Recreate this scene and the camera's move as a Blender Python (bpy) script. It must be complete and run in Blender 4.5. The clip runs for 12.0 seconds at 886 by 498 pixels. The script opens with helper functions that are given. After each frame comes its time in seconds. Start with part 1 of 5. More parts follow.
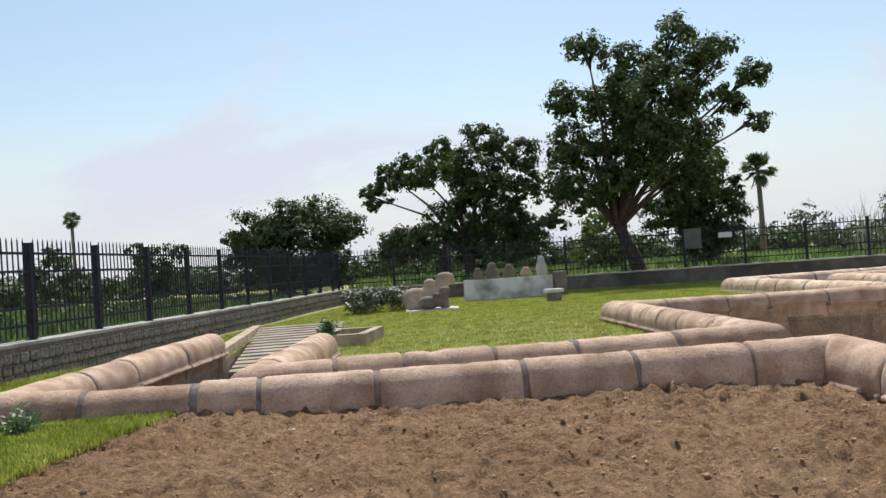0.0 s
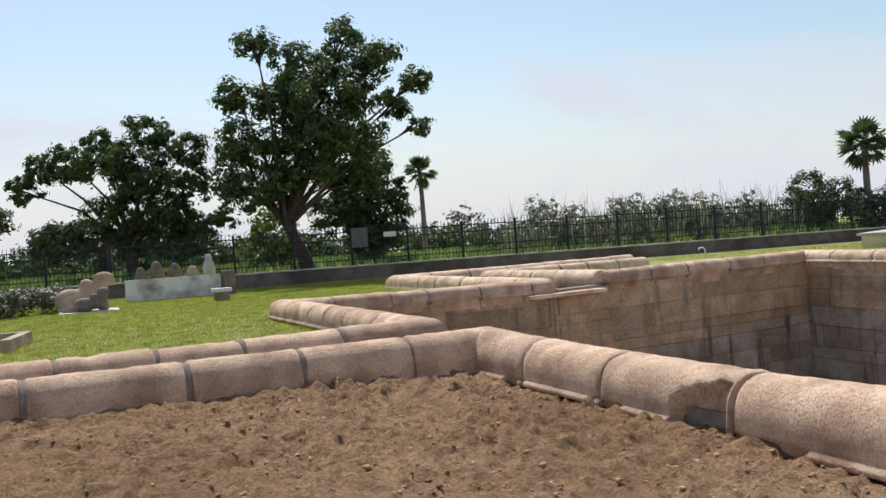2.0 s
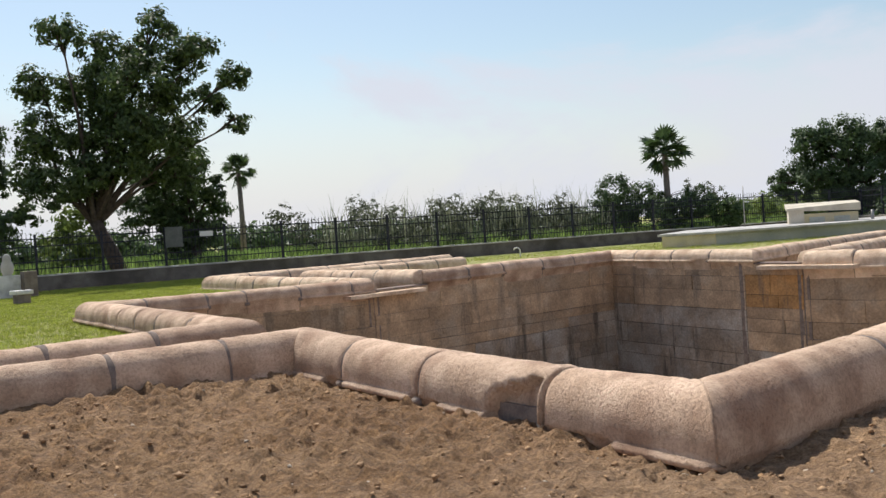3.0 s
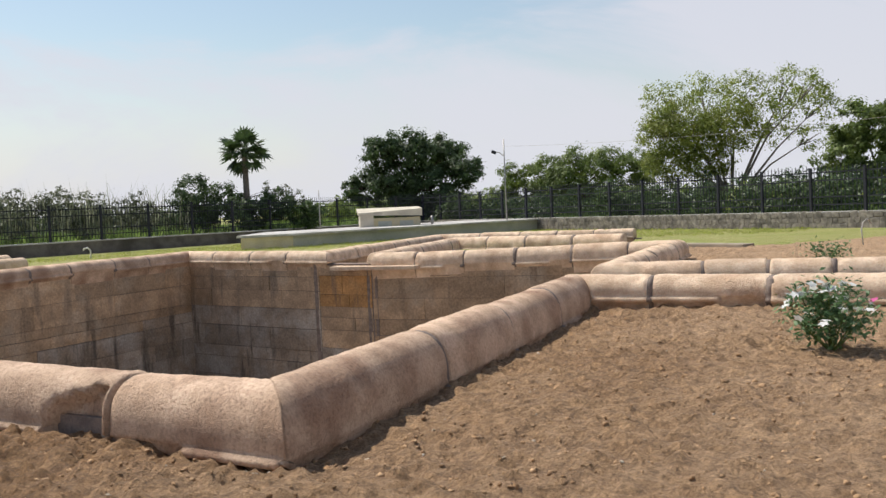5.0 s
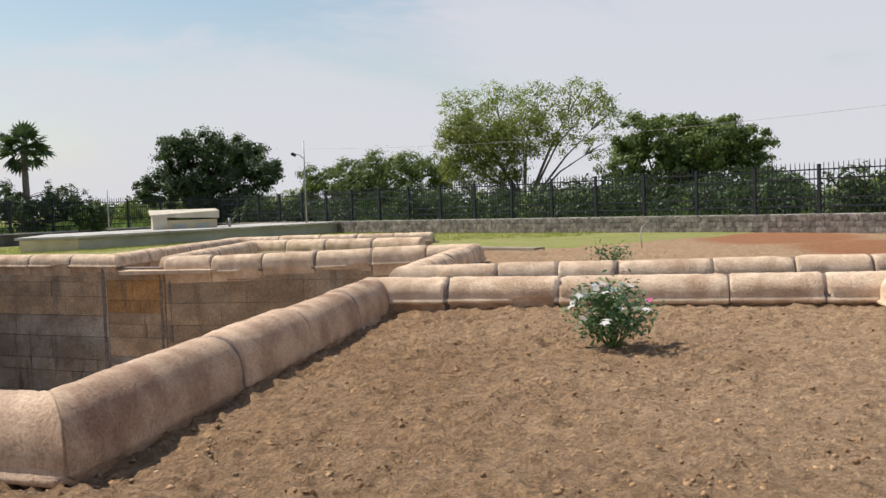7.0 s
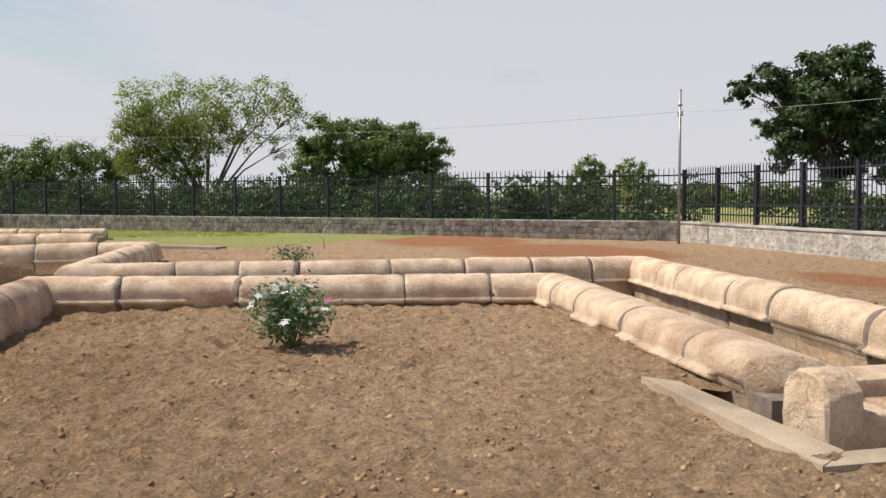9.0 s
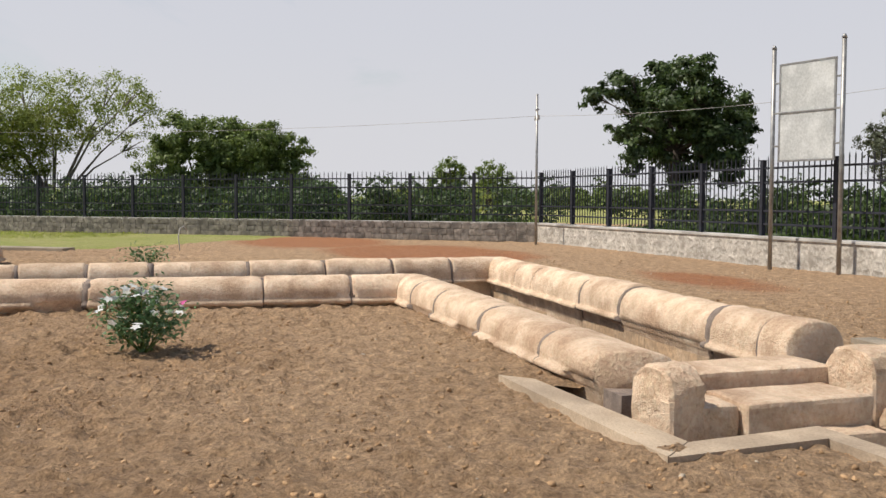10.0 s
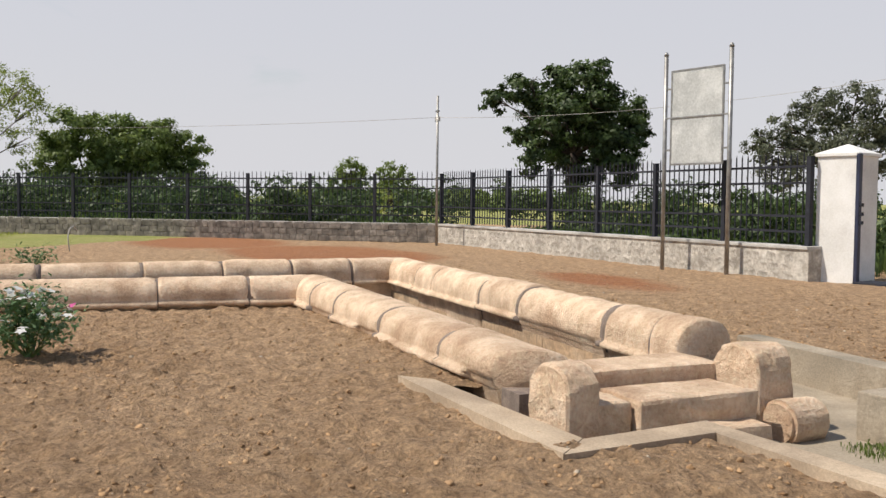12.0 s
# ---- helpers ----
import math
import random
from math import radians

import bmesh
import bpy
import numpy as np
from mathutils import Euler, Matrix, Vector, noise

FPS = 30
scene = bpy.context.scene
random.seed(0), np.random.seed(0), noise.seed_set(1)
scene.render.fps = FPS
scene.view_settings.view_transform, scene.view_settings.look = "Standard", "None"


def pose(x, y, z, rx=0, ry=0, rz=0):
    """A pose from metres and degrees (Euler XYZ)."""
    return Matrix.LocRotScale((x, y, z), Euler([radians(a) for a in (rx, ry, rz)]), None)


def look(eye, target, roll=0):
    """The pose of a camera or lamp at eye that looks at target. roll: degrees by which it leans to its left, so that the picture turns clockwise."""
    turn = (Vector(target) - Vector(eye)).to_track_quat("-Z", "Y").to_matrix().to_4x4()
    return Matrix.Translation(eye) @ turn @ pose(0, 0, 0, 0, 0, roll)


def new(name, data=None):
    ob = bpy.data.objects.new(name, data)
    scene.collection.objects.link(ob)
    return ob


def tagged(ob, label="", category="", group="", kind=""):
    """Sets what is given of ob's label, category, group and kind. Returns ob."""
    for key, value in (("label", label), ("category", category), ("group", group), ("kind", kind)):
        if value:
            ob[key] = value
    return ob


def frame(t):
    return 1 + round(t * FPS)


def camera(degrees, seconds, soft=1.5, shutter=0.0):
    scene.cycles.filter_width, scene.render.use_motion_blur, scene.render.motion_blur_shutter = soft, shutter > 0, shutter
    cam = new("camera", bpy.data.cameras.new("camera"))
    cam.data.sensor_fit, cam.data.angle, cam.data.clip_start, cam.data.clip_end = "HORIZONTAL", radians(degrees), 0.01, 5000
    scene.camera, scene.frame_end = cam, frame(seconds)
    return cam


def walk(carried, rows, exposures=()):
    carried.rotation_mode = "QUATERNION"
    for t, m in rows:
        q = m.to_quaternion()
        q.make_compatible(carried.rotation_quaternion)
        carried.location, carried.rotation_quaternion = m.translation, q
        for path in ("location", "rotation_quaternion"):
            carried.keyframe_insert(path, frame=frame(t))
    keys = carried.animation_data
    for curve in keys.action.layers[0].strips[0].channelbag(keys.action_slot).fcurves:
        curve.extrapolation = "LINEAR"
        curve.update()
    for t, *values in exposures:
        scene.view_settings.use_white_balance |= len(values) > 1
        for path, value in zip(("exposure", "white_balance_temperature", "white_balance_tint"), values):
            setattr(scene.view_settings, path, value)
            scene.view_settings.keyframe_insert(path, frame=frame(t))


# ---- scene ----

# ---- camera ----
cam = camera(50.165, 12.0, soft=1.5)
TURN = [(0.0, -8.03, 1.01, 3.91), (0.5, -9.24, 0.89, 3.91), (1.0, -17.66, 0.17, 3.78), (1.5, -24.52, -0.30, 3.93),
        (2.0, -27.84, -0.45, 3.94), (2.5, -33.64, -0.85, 3.88), (2.7, -35.80, -1.00, 3.82), (4.3, -53.22, -2.02, 3.03),
        (4.5, -56.64, -2.22, 2.79), (5.0, -63.69, -2.50, 2.56), (5.5, -66.62, -2.51, 2.47), (6.0, -69.30, -2.58, 2.31),
        (6.5, -75.34, -2.85, 2.04), (6.7, -75.33, -2.77, 2.08), (8.3, -88.67, -3.18, 0.40), (8.5, -92.21, -3.22, 0.21),
        (9.0, -94.58, -3.12, 0.13), (9.5, -100.56, -3.15, -0.18), (10.0, -102.92, -3.05, -0.25),
        (10.5, -104.62, -2.99, -0.29), (11.0, -105.42, -2.95, -0.32), (11.5, -105.80, -2.93, -0.37), (12.0, -108.89, -2.96, -0.56)]
ARM = 0.13          # the lens swings this far in front of the turning point
EYE = 1.55
walk(cam, [(t, pose(-math.sin(radians(y)) * ARM, math.cos(radians(y)) * ARM, EYE, 90 + p, r, y)) for t, y, p, r in TURN],
     exposures=[(0.0, 0.05, 6350, 10), (2.5, 0.05, 6450, 10), (5.5, 0.0, 6650, 10), (9.0, -0.09, 6800, 10), (12.0, -0.10, 6850, 10)])

# ---- world and sun ----
SUN_AZ, SUN_EL = 11.3, 54.0       # degrees clockwise from +y, and above the horizon
world = bpy.data.worlds.new("sky")
scene.world = world
world.use_nodes = True
wn, wl = world.node_tree.nodes, world.node_tree.links
wn.clear()
w_out, w_bg = wn.new("ShaderNodeOutputWorld"), wn.new("ShaderNodeBackground")
sky = wn.new("ShaderNodeTexSky")
sky.sky_type, sky.sun_disc = "NISHITA", False
sky.sun_elevation, sky.sun_rotation = radians(SUN_EL), radians(SUN_AZ)
sky.air_density, sky.dust_density, sky.ozone_density = 1.3, 0.7, 1.6
w_bg.inputs["Strength"].default_value = 0.102
tc, mp = wn.new("ShaderNodeTexCoord"), wn.new("ShaderNodeMapping")
mp.inputs["Scale"].default_value = (1.0, 1.0, 2.6)
mp.inputs["Rotation"].default_value = (0.10, 0.22, 0.4)
cl = wn.new("ShaderNodeTexNoise")
cl.inputs["Scale"].default_value, cl.inputs["Detail"].default_value = 2.1, 9.0
cl.inputs["Roughness"].default_value, cl.inputs["Distortion"].default_value = 0.58, 0.6
wl.new(tc.outputs["Generated"], mp.inputs["Vector"])
wl.new(mp.outputs["Vector"], cl.inputs["Vector"])
# a sheet of thin cloud covers the south-east; its upper edge climbs from the north-east horizon
edge_ = wn.new("ShaderNodeVectorMath")
edge_.operation = "DOT_PRODUCT"
edge_.inputs[1].default_value = (0.0, -0.25, -1.0)
wl.new(tc.outputs["Generated"], edge_.inputs[0])
below = wn.new("ShaderNodeMath")
below.operation = "MULTIPLY_ADD"
below.inputs[1].default_value, below.inputs[2].default_value = 1.5, 0.15
wl.new(edge_.outputs["Value"], below.inputs[0])
cover = wn.new("ShaderNodeMath")
cover.operation = "MULTIPLY_ADD"
cover.inputs[1].default_value = 1.9
wl.new(cl.outputs["Fac"], cover.inputs[0])
wl.new(below.outputs[0], cover.inputs[2])
cr = wn.new("ShaderNodeMapRange")
cr.interpolation_type = "SMOOTHSTEP"
cr.inputs["From Min"].default_value, cr.inputs["From Max"].default_value = 0.54, 0.84
cr.inputs["To Min"].default_value, cr.inputs["To Max"].default_value = 0.08, 0.90
wl.new(cover.outputs[0], cr.inputs["Value"])
cm = wn.new("ShaderNodeMix")
cm.data_type = "RGBA"
cm.inputs["B"].default_value = (6.85, 7.05, 7.95, 1)
wl.new(cr.outputs["Result"], cm.inputs["Factor"])
lift = wn.new("ShaderNodeVectorMath")
lift.operation = "SCALE"
lift.inputs["Scale"].default_value = 1.12
wl.new(sky.outputs["Color"], lift.inputs[0])
wl.new(lift.outputs["Vector"], cm.inputs["A"])
# pale haze along the horizon
hz = wn.new("ShaderNodeSeparateXYZ")
wl.new(tc.outputs["Generated"], hz.inputs["Vector"])
hr = wn.new("ShaderNodeMapRange")
hr.interpolation_type = "SMOOTHSTEP"
hr.inputs["From Min"].default_value, hr.inputs["From Max"].default_value = -0.02, 0.20
hr.inputs["To Min"].default_value, hr.inputs["To Max"].default_value = 0.92, 0.0
wl.new(hz.outputs["Z"], hr.inputs["Value"])
hm = wn.new("ShaderNodeMix")
hm.data_type = "RGBA"
hm.inputs["B"].default_value = (6.95, 7.15, 7.85, 1)
wl.new(hr.outputs["Result"], hm.inputs["Factor"])
wl.new(cm.outputs["Result"], hm.inputs["A"])
wl.new(hm.outputs["Result"], w_bg.inputs["Color"])
wl.new(w_bg.outputs["Background"], w_out.inputs["Surface"])
sun = new("sun", bpy.data.lights.new("sun", "SUN"))
sun.data.energy, sun.data.angle, sun.data.color = 5.0, radians(0.53), (1.0, 0.95, 0.87)
sa, se = radians(SUN_AZ), radians(SUN_EL)
sun.matrix_basis = look((0, 0, 30), (-math.sin(sa) * math.cos(se), -math.cos(sa) * math.cos(se), 30 - math.sin(se)))

# ---- materials ----
def material(name, c1, c2, scale=4.0, rough=0.85, bump=0.25, fine=40.0, c3=None, big=0.6, metal=0.0, rand=0.0, island=0.0,
             dist=0.02, thin=0.0, contrast=(0.35, 0.65), pits=0.0):
    """A surface of two mixed colours at scale (and stains of c3 at the larger scale big), with grain and relief at fine."""
    m = bpy.data.materials.new(name)
    m.use_nodes = True
    n, l = m.node_tree.nodes, m.node_tree.links
    b = n["Principled BSDF"]
    b.inputs["Roughness"].default_value, b.inputs["Metallic"].default_value = rough, metal
    co = n.new("ShaderNodeTexCoord")
    a = n.new("ShaderNodeTexNoise")
    a.inputs["Scale"].default_value, a.inputs["Detail"].default_value = scale, 6.0
    l.new(co.outputs["Object"], a.inputs["Vector"])
    ra = n.new("ShaderNodeValToRGB")
    ra.color_ramp.elements[0].position, ra.color_ramp.elements[1].position = contrast
    ra.color_ramp.elements[0].color, ra.color_ramp.elements[1].color = (*c1, 1), (*c2, 1)
    l.new(a.outputs["Fac"], ra.inputs["Fac"])
    colour = ra.outputs["Color"]
    if c3:
        s = n.new("ShaderNodeTexNoise")
        s.inputs["Scale"].default_value, s.inputs["Detail"].default_value = big, 5.0
        l.new(co.outputs["Object"], s.inputs["Vector"])
        rs = n.new("ShaderNodeValToRGB")
        rs.color_ramp.elements[0].position, rs.color_ramp.elements[1].position = 0.46, 0.68
        l.new(s.outputs["Fac"], rs.inputs["Fac"])
        mx = n.new("ShaderNodeMix")
        mx.data_type = "RGBA"
        mx.inputs["B"].default_value = (*c3, 1)
        l.new(rs.outputs["Color"], mx.inputs["Factor"])
        l.new(colour, mx.inputs["A"])
        colour = mx.outputs["Result"]
    g = n.new("ShaderNodeTexNoise")
    g.inputs["Scale"].default_value, g.inputs["Detail"].default_value = fine, 8.0
    g.inputs["Roughness"].default_value = 0.7
    l.new(co.outputs["Object"], g.inputs["Vector"])
    gm = n.new("ShaderNodeMix")
    gm.data_type, gm.blend_type = "RGBA", "OVERLAY"
    gm.inputs["Factor"].default_value = 0.6
    l.new(colour, gm.inputs["A"])
    l.new(g.outputs["Fac"], gm.inputs["B"])
    colour = gm.outputs["Result"]
    for amount, node, sock in ((rand, "ShaderNodeObjectInfo", "Random"), (island, "ShaderNodeNewGeometry", "Random Per Island")):
        if amount:
            o = n.new(node)
            mr = n.new("ShaderNodeMapRange")
            mr.inputs["To Min"].default_value, mr.inputs["To Max"].default_value = 1 - amount, 1 + amount
            hs = n.new("ShaderNodeHueSaturation")
            l.new(o.outputs[sock], mr.inputs["Value"])
            l.new(mr.outputs["Result"], hs.inputs["Value"])
            l.new(colour, hs.inputs["Color"])
            colour = hs.outputs["Color"]
    relief = g.outputs["Fac"]
    if pits:
        # tool marks and small dark hollows
        pn = n.new("ShaderNodeTexNoise")
        pn.inputs["Scale"].default_value, pn.inputs["Detail"].default_value, pn.inputs["Roughness"].default_value = 34.0, 5.0, 0.7
        l.new(co.outputs["Object"], pn.inputs["Vector"])
        pr = n.new("ShaderNodeMapRange")
        pr.inputs["From Min"].default_value, pr.inputs["From Max"].default_value = 0.36, 0.47
        pr.inputs["To Min"].default_value, pr.inputs["To Max"].default_value = 1 - pits, 1.0
        l.new(pn.outputs["Fac"], pr.inputs["Value"])
        pm = n.new("ShaderNodeMix")
        pm.data_type, pm.blend_type = "RGBA", "MULTIPLY"
        pm.inputs["Factor"].default_value = 1.0
        l.new(colour, pm.inputs["A"])
        l.new(pr.outputs["Result"], pm.inputs["B"])
        colour = pm.outputs["Result"]
        pa = n.new("ShaderNodeMath")
        pa.operation = "ADD"
        l.new(pr.outputs["Result"], pa.inputs[0])
        l.new(g.outputs["Fac"], pa.inputs[1])
        relief = pa.outputs[0]
    l.new(colour, b.inputs["Base Color"])
    if bump:
        bp = n.new("ShaderNodeBump")
        bp.inputs["Strength"].default_value, bp.inputs["Distance"].default_value = bump, dist
        l.new(relief, bp.inputs["Height"])
        l.new(bp.outputs["Normal"], b.inputs["Normal"])
    if thin:
        t = n.new("ShaderNodeBsdfTranslucent")
        sh = n.new("ShaderNodeMixShader")
        sh.inputs["Fac"].default_value = thin
        l.new(colour, t.inputs["Color"])
        l.new(b.outputs["BSDF"], sh.inputs[1])
        l.new(t.outputs["BSDF"], sh.inputs[2])
        l.new(sh.outputs["Shader"], n["Material Output"].inputs["Surface"])
    return m


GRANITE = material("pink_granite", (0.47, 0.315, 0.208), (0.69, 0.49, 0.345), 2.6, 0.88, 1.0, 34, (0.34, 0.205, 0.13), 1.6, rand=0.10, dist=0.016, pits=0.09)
# the same granite with bright sun painted into its colour: paler and warmer
GRANITE_SUNLIT = material("sunlit_granite", (0.66, 0.475, 0.32), (0.86, 0.655, 0.475), 4.5, 0.92, 1.0, 26, (0.52, 0.345, 0.225), 1.8, rand=0.10, dist=0.026, pits=0.12)
MORTAR = material("grey_mortar", (0.17, 0.13, 0.11), (0.27, 0.21, 0.17), 9, 0.95, 0.4, 60)
CONCRETE = material("grey_concrete", (0.41, 0.31, 0.215), (0.54, 0.42, 0.30), 3.0, 0.9, 0.35, 50, (0.31, 0.235, 0.165), 1.1)
CEMENT = material("cement_render", (0.42, 0.40, 0.37), (0.55, 0.53, 0.50), 2.0, 0.9, 0.25, 40, (0.30, 0.28, 0.26), 0.9)
RUBBLE = material("grey_rubble", (0.19, 0.165, 0.14), (0.36, 0.32, 0.275), 5.0, 0.9, 0.8, 24, (0.13, 0.115, 0.10), 3.0, rand=0.2, island=0.2)
RUBBLE_PALE = material("mortared_rubble", (0.36, 0.325, 0.28), (0.60, 0.56, 0.50), 4.5, 0.9, 0.8, 18, (0.27, 0.24, 0.205), 2.6, rand=0.14, island=0.12)
DARKWALL = material("dark_parapet", (0.10, 0.085, 0.075), (0.17, 0.15, 0.13), 2.0, 0.9, 0.3, 30, (0.07, 0.06, 0.05), 0.6)
IRON = material("dark_painted_iron", (0.010, 0.011, 0.018), (0.020, 0.022, 0.034), 8.0, 0.75, 0.05, 60)
STEEL = material("galvanised_steel", (0.26, 0.25, 0.24), (0.38, 0.37, 0.35), 6.0, 0.45, 0.05, 60, metal=0.6)
AGED = material("aged_cement", (0.30, 0.245, 0.18), (0.42, 0.35, 0.265), 3.0, 0.9, 0.4, 40, (0.20, 0.168, 0.125), 1.5)
WHITEWASH = material("white_limewash", (0.72, 0.71, 0.68), (0.82, 0.81, 0.79), 2.0, 0.9, 0.15, 30, (0.55, 0.53, 0.50), 1.0)
OLDWASH = material("streaked_whitewash", (0.62, 0.61, 0.58), (0.72, 0.71, 0.68), 2.0, 0.9, 0.15, 30, (0.26, 0.25, 0.23), 1.3)
YELLOW = material("yellow_distemper", (0.58, 0.49, 0.28), (0.66, 0.58, 0.38), 1.5, 0.9, 0.1, 30, (0.50, 0.45, 0.34), 0.8)
CREAM = material("cream_limewash", (0.56, 0.50, 0.39), (0.66, 0.60, 0.48), 1.5, 0.9, 0.1, 30, (0.44, 0.39, 0.31), 1.2)
PALEGREEN = material("pale_green_render", (0.42, 0.43, 0.36), (0.53, 0.53, 0.46), 1.2, 0.9, 0.1, 30, (0.33, 0.35, 0.29), 0.6)
BARK = material("brown_bark", (0.040, 0.030, 0.024), (0.085, 0.066, 0.052), 6.0, 0.95, 0.6, 30)
PALEBARK = material("grey_bark", (0.13, 0.11, 0.09), (0.22, 0.19, 0.16), 6.0, 0.95, 0.5, 30)
def leaf(name, a, b, thin=0.35):
    return material(name, a, b, 1.5, 0.55, 0.0, 3.0, island=0.35, thin=thin)


LEAF_NEEM = leaf("neem_leaf", (0.040, 0.070, 0.020), (0.085, 0.13, 0.034))
LEAF_DARK = leaf("dark_leaf", (0.045, 0.078, 0.028), (0.085, 0.135, 0.045))
LEAF_MID = leaf("mid_leaf", (0.105, 0.155, 0.035), (0.20, 0.26, 0.06))
LEAF_YELLOW = leaf("yellow_green_leaf", (0.16, 0.20, 0.03), (0.27, 0.29, 0.06), 0.45)
LEAF_LIGHT = leaf("light_leaf", (0.20, 0.26, 0.05), (0.33, 0.38, 0.09), 0.45)
LEAF_GREY = leaf("grey_green_leaf", (0.09, 0.105, 0.06), (0.15, 0.165, 0.10))
FIELD = leaf("field_weed", (0.07, 0.12, 0.03), (0.14, 0.21, 0.06), 0.4)
CROP = leaf("crop_leaf", (0.14, 0.22, 0.05), (0.24, 0.34, 0.09), 0.45)
REED = leaf("pale_reed", (0.17, 0.20, 0.11), (0.32, 0.33, 0.22), 0.3)
GRASSBLADE = leaf("lawn_blade", (0.23, 0.28, 0.035), (0.40, 0.44, 0.085), 0.45)
PETAL = material("white_petal", (0.78, 0.78, 0.76), (0.84, 0.84, 0.82), 5, 0.6, 0.0, 5, thin=0.3)
PINK = material("pink_petal", (0.55, 0.06, 0.24), (0.62, 0.10, 0.30), 5, 0.6, 0.0, 5, thin=0.3)
STATUE = material("carved_sandstone", (0.42, 0.31, 0.22), (0.54, 0.41, 0.30), 3, 0.9, 0.3, 30, (0.30, 0.22, 0.16), 2.0)
DARKSTONE = material("dark_weathered_stone", (0.15, 0.12, 0.10), (0.24, 0.20, 0.16), 3, 0.9, 0.3, 30)
SIGNPLATE = material("faded_sign_plate", (0.42, 0.43, 0.42), (0.52, 0.53, 0.515), 1.2, 0.5, 0.03, 20, (0.66, 0.67, 0.65), 1.8)
BLUE = material("blue_paint", (0.016, 0.020, 0.045), (0.03, 0.036, 0.075), 3, 0.5, 0.0, 20)
WHITESIGN = material("small_plate", (0.62, 0.62, 0.60), (0.70, 0.70, 0.68), 3, 0.6, 0.0, 20)
GREYPLATE = material("grey_plate", (0.07, 0.08, 0.075), (0.11, 0.115, 0.11), 3, 0.6, 0.0, 20)


def ground_material():
    """Tilled soil, dry earth, laterite and lawn, told apart by the painted zones of the ground."""
    m = bpy.data.materials.new("ground_earth")
    m.use_nodes = True
    n, l = m.node_tree.nodes, m.node_tree.links
    b = n["Principled BSDF"]
    b.inputs["Roughness"].default_value = 0.95
    co = n.new("ShaderNodeTexCoord")

    def noise_(scale, detail=6.0, rough=0.6):
        x = n.new("ShaderNodeTexNoise")
        x.inputs["Scale"].default_value, x.inputs["Detail"].default_value, x.inputs["Roughness"].default_value = scale, detail, rough
        l.new(co.outputs["Object"], x.inputs["Vector"])
        return x.outputs["Fac"]

    def ramp(fac, p0, a, p1, c):
        r = n.new("ShaderNodeValToRGB")
        r.color_ramp.elements[0].position, r.color_ramp.elements[1].position = p0, p1
        r.color_ramp.elements[0].color, r.color_ramp.elements[1].color = (*a, 1), (*c, 1)
        l.new(fac, r.inputs["Fac"])
        return r.outputs["Color"]

    def mix(fac, a, c):
        x = n.new("ShaderNodeMix")
        x.data_type = "RGBA"
        l.new(fac, x.inputs["Factor"])
        l.new(a, x.inputs["A"])
        l.new(c, x.inputs["B"])
        return x.outputs["Result"]

    at = n.new("ShaderNodeAttribute")
    at.attribute_name = "zone"
    sep = n.new("ShaderNodeSeparateColor")
    l.new(at.outputs["Color"], sep.inputs["Color"])
    fine, mid, wide = noise_(30, 8, 0.75), noise_(7.0, 8, 0.70), noise_(0.5, 5)
    crumbs = noise_(13.0, 7, 0.72)
    soil = mix(ramp(wide, 0.40, (0, 0, 0), 0.64, (1, 1, 1)), ramp(mid, 0.32, (0.140, 0.073, 0.032), 0.66, (0.365, 0.204, 0.091)),
               ramp(mid, 0.32, (0.190, 0.108, 0.051), 0.66, (0.445, 0.272, 0.136)))
    dry = ramp(mid, 0.3, (0.250, 0.151, 0.079), 0.7, (0.60, 0.397, 0.232))
    red = ramp(mid, 0.3, (0.30, 0.115, 0.045), 0.7, (0.42, 0.19, 0.085))
    lawn = mix(ramp(wide, 0.35, (0, 0, 0), 0.65, (1, 1, 1)), ramp(mid, 0.3, (0.20, 0.235, 0.045), 0.7, (0.32, 0.345, 0.085)),
               ramp(mid, 0.3, (0.29, 0.265, 0.09), 0.7, (0.41, 0.375, 0.14)))

    def ragged(sock):
        a = n.new("ShaderNodeMath")
        a.operation = "MULTIPLY_ADD"
        a.inputs[1].default_value, a.inputs[2].default_value = 0.5, -0.25
        l.new(mid, a.inputs[0])
        c = n.new("ShaderNodeMath")
        c.operation = "ADD"
        l.new(sock, c.inputs[0])
        l.new(a.outputs[0], c.inputs[1])
        r = n.new("ShaderNodeMapRange")
        r.inputs["From Min"].default_value, r.inputs["From Max"].default_value = 0.35, 0.65
        l.new(c.outputs[0], r.inputs["Value"])
        return r.outputs["Result"]

    colour = mix(sep.outputs["Blue"], soil, dry)
    colour = mix(ragged(sep.outputs["Green"]), colour, red)
    colour = mix(ragged(sep.outputs["Red"]), colour, lawn)
    g = n.new("ShaderNodeMix")
    g.data_type, g.blend_type = "RGBA", "OVERLAY"
    g.inputs["Factor"].default_value = 0.8
    l.new(colour, g.inputs["A"])
    l.new(ramp(fine, 0.33, (0.2, 0.2, 0.2), 0.67, (0.8, 0.8, 0.8)), g.inputs["B"])
    l.new(g.outputs["Result"], b.inputs["Base Color"])
    bp = n.new("ShaderNodeBump")
    bp.inputs["Strength"].default_value, bp.inputs["Distance"].default_value = 1.0, 0.075
    rough_ = n.new("ShaderNodeMath")
    rough_.operation = "MULTIPLY_ADD"
    rough_.inputs[1].default_value = 0.45
    l.new(fine, rough_.inputs[0])
    l.new(crumbs, rough_.inputs[2])
    l.new(rough_.outputs[0], bp.inputs["Height"])
    l.new(bp.outputs["Normal"], b.inputs["Normal"])
    return m


GROUND = ground_material()


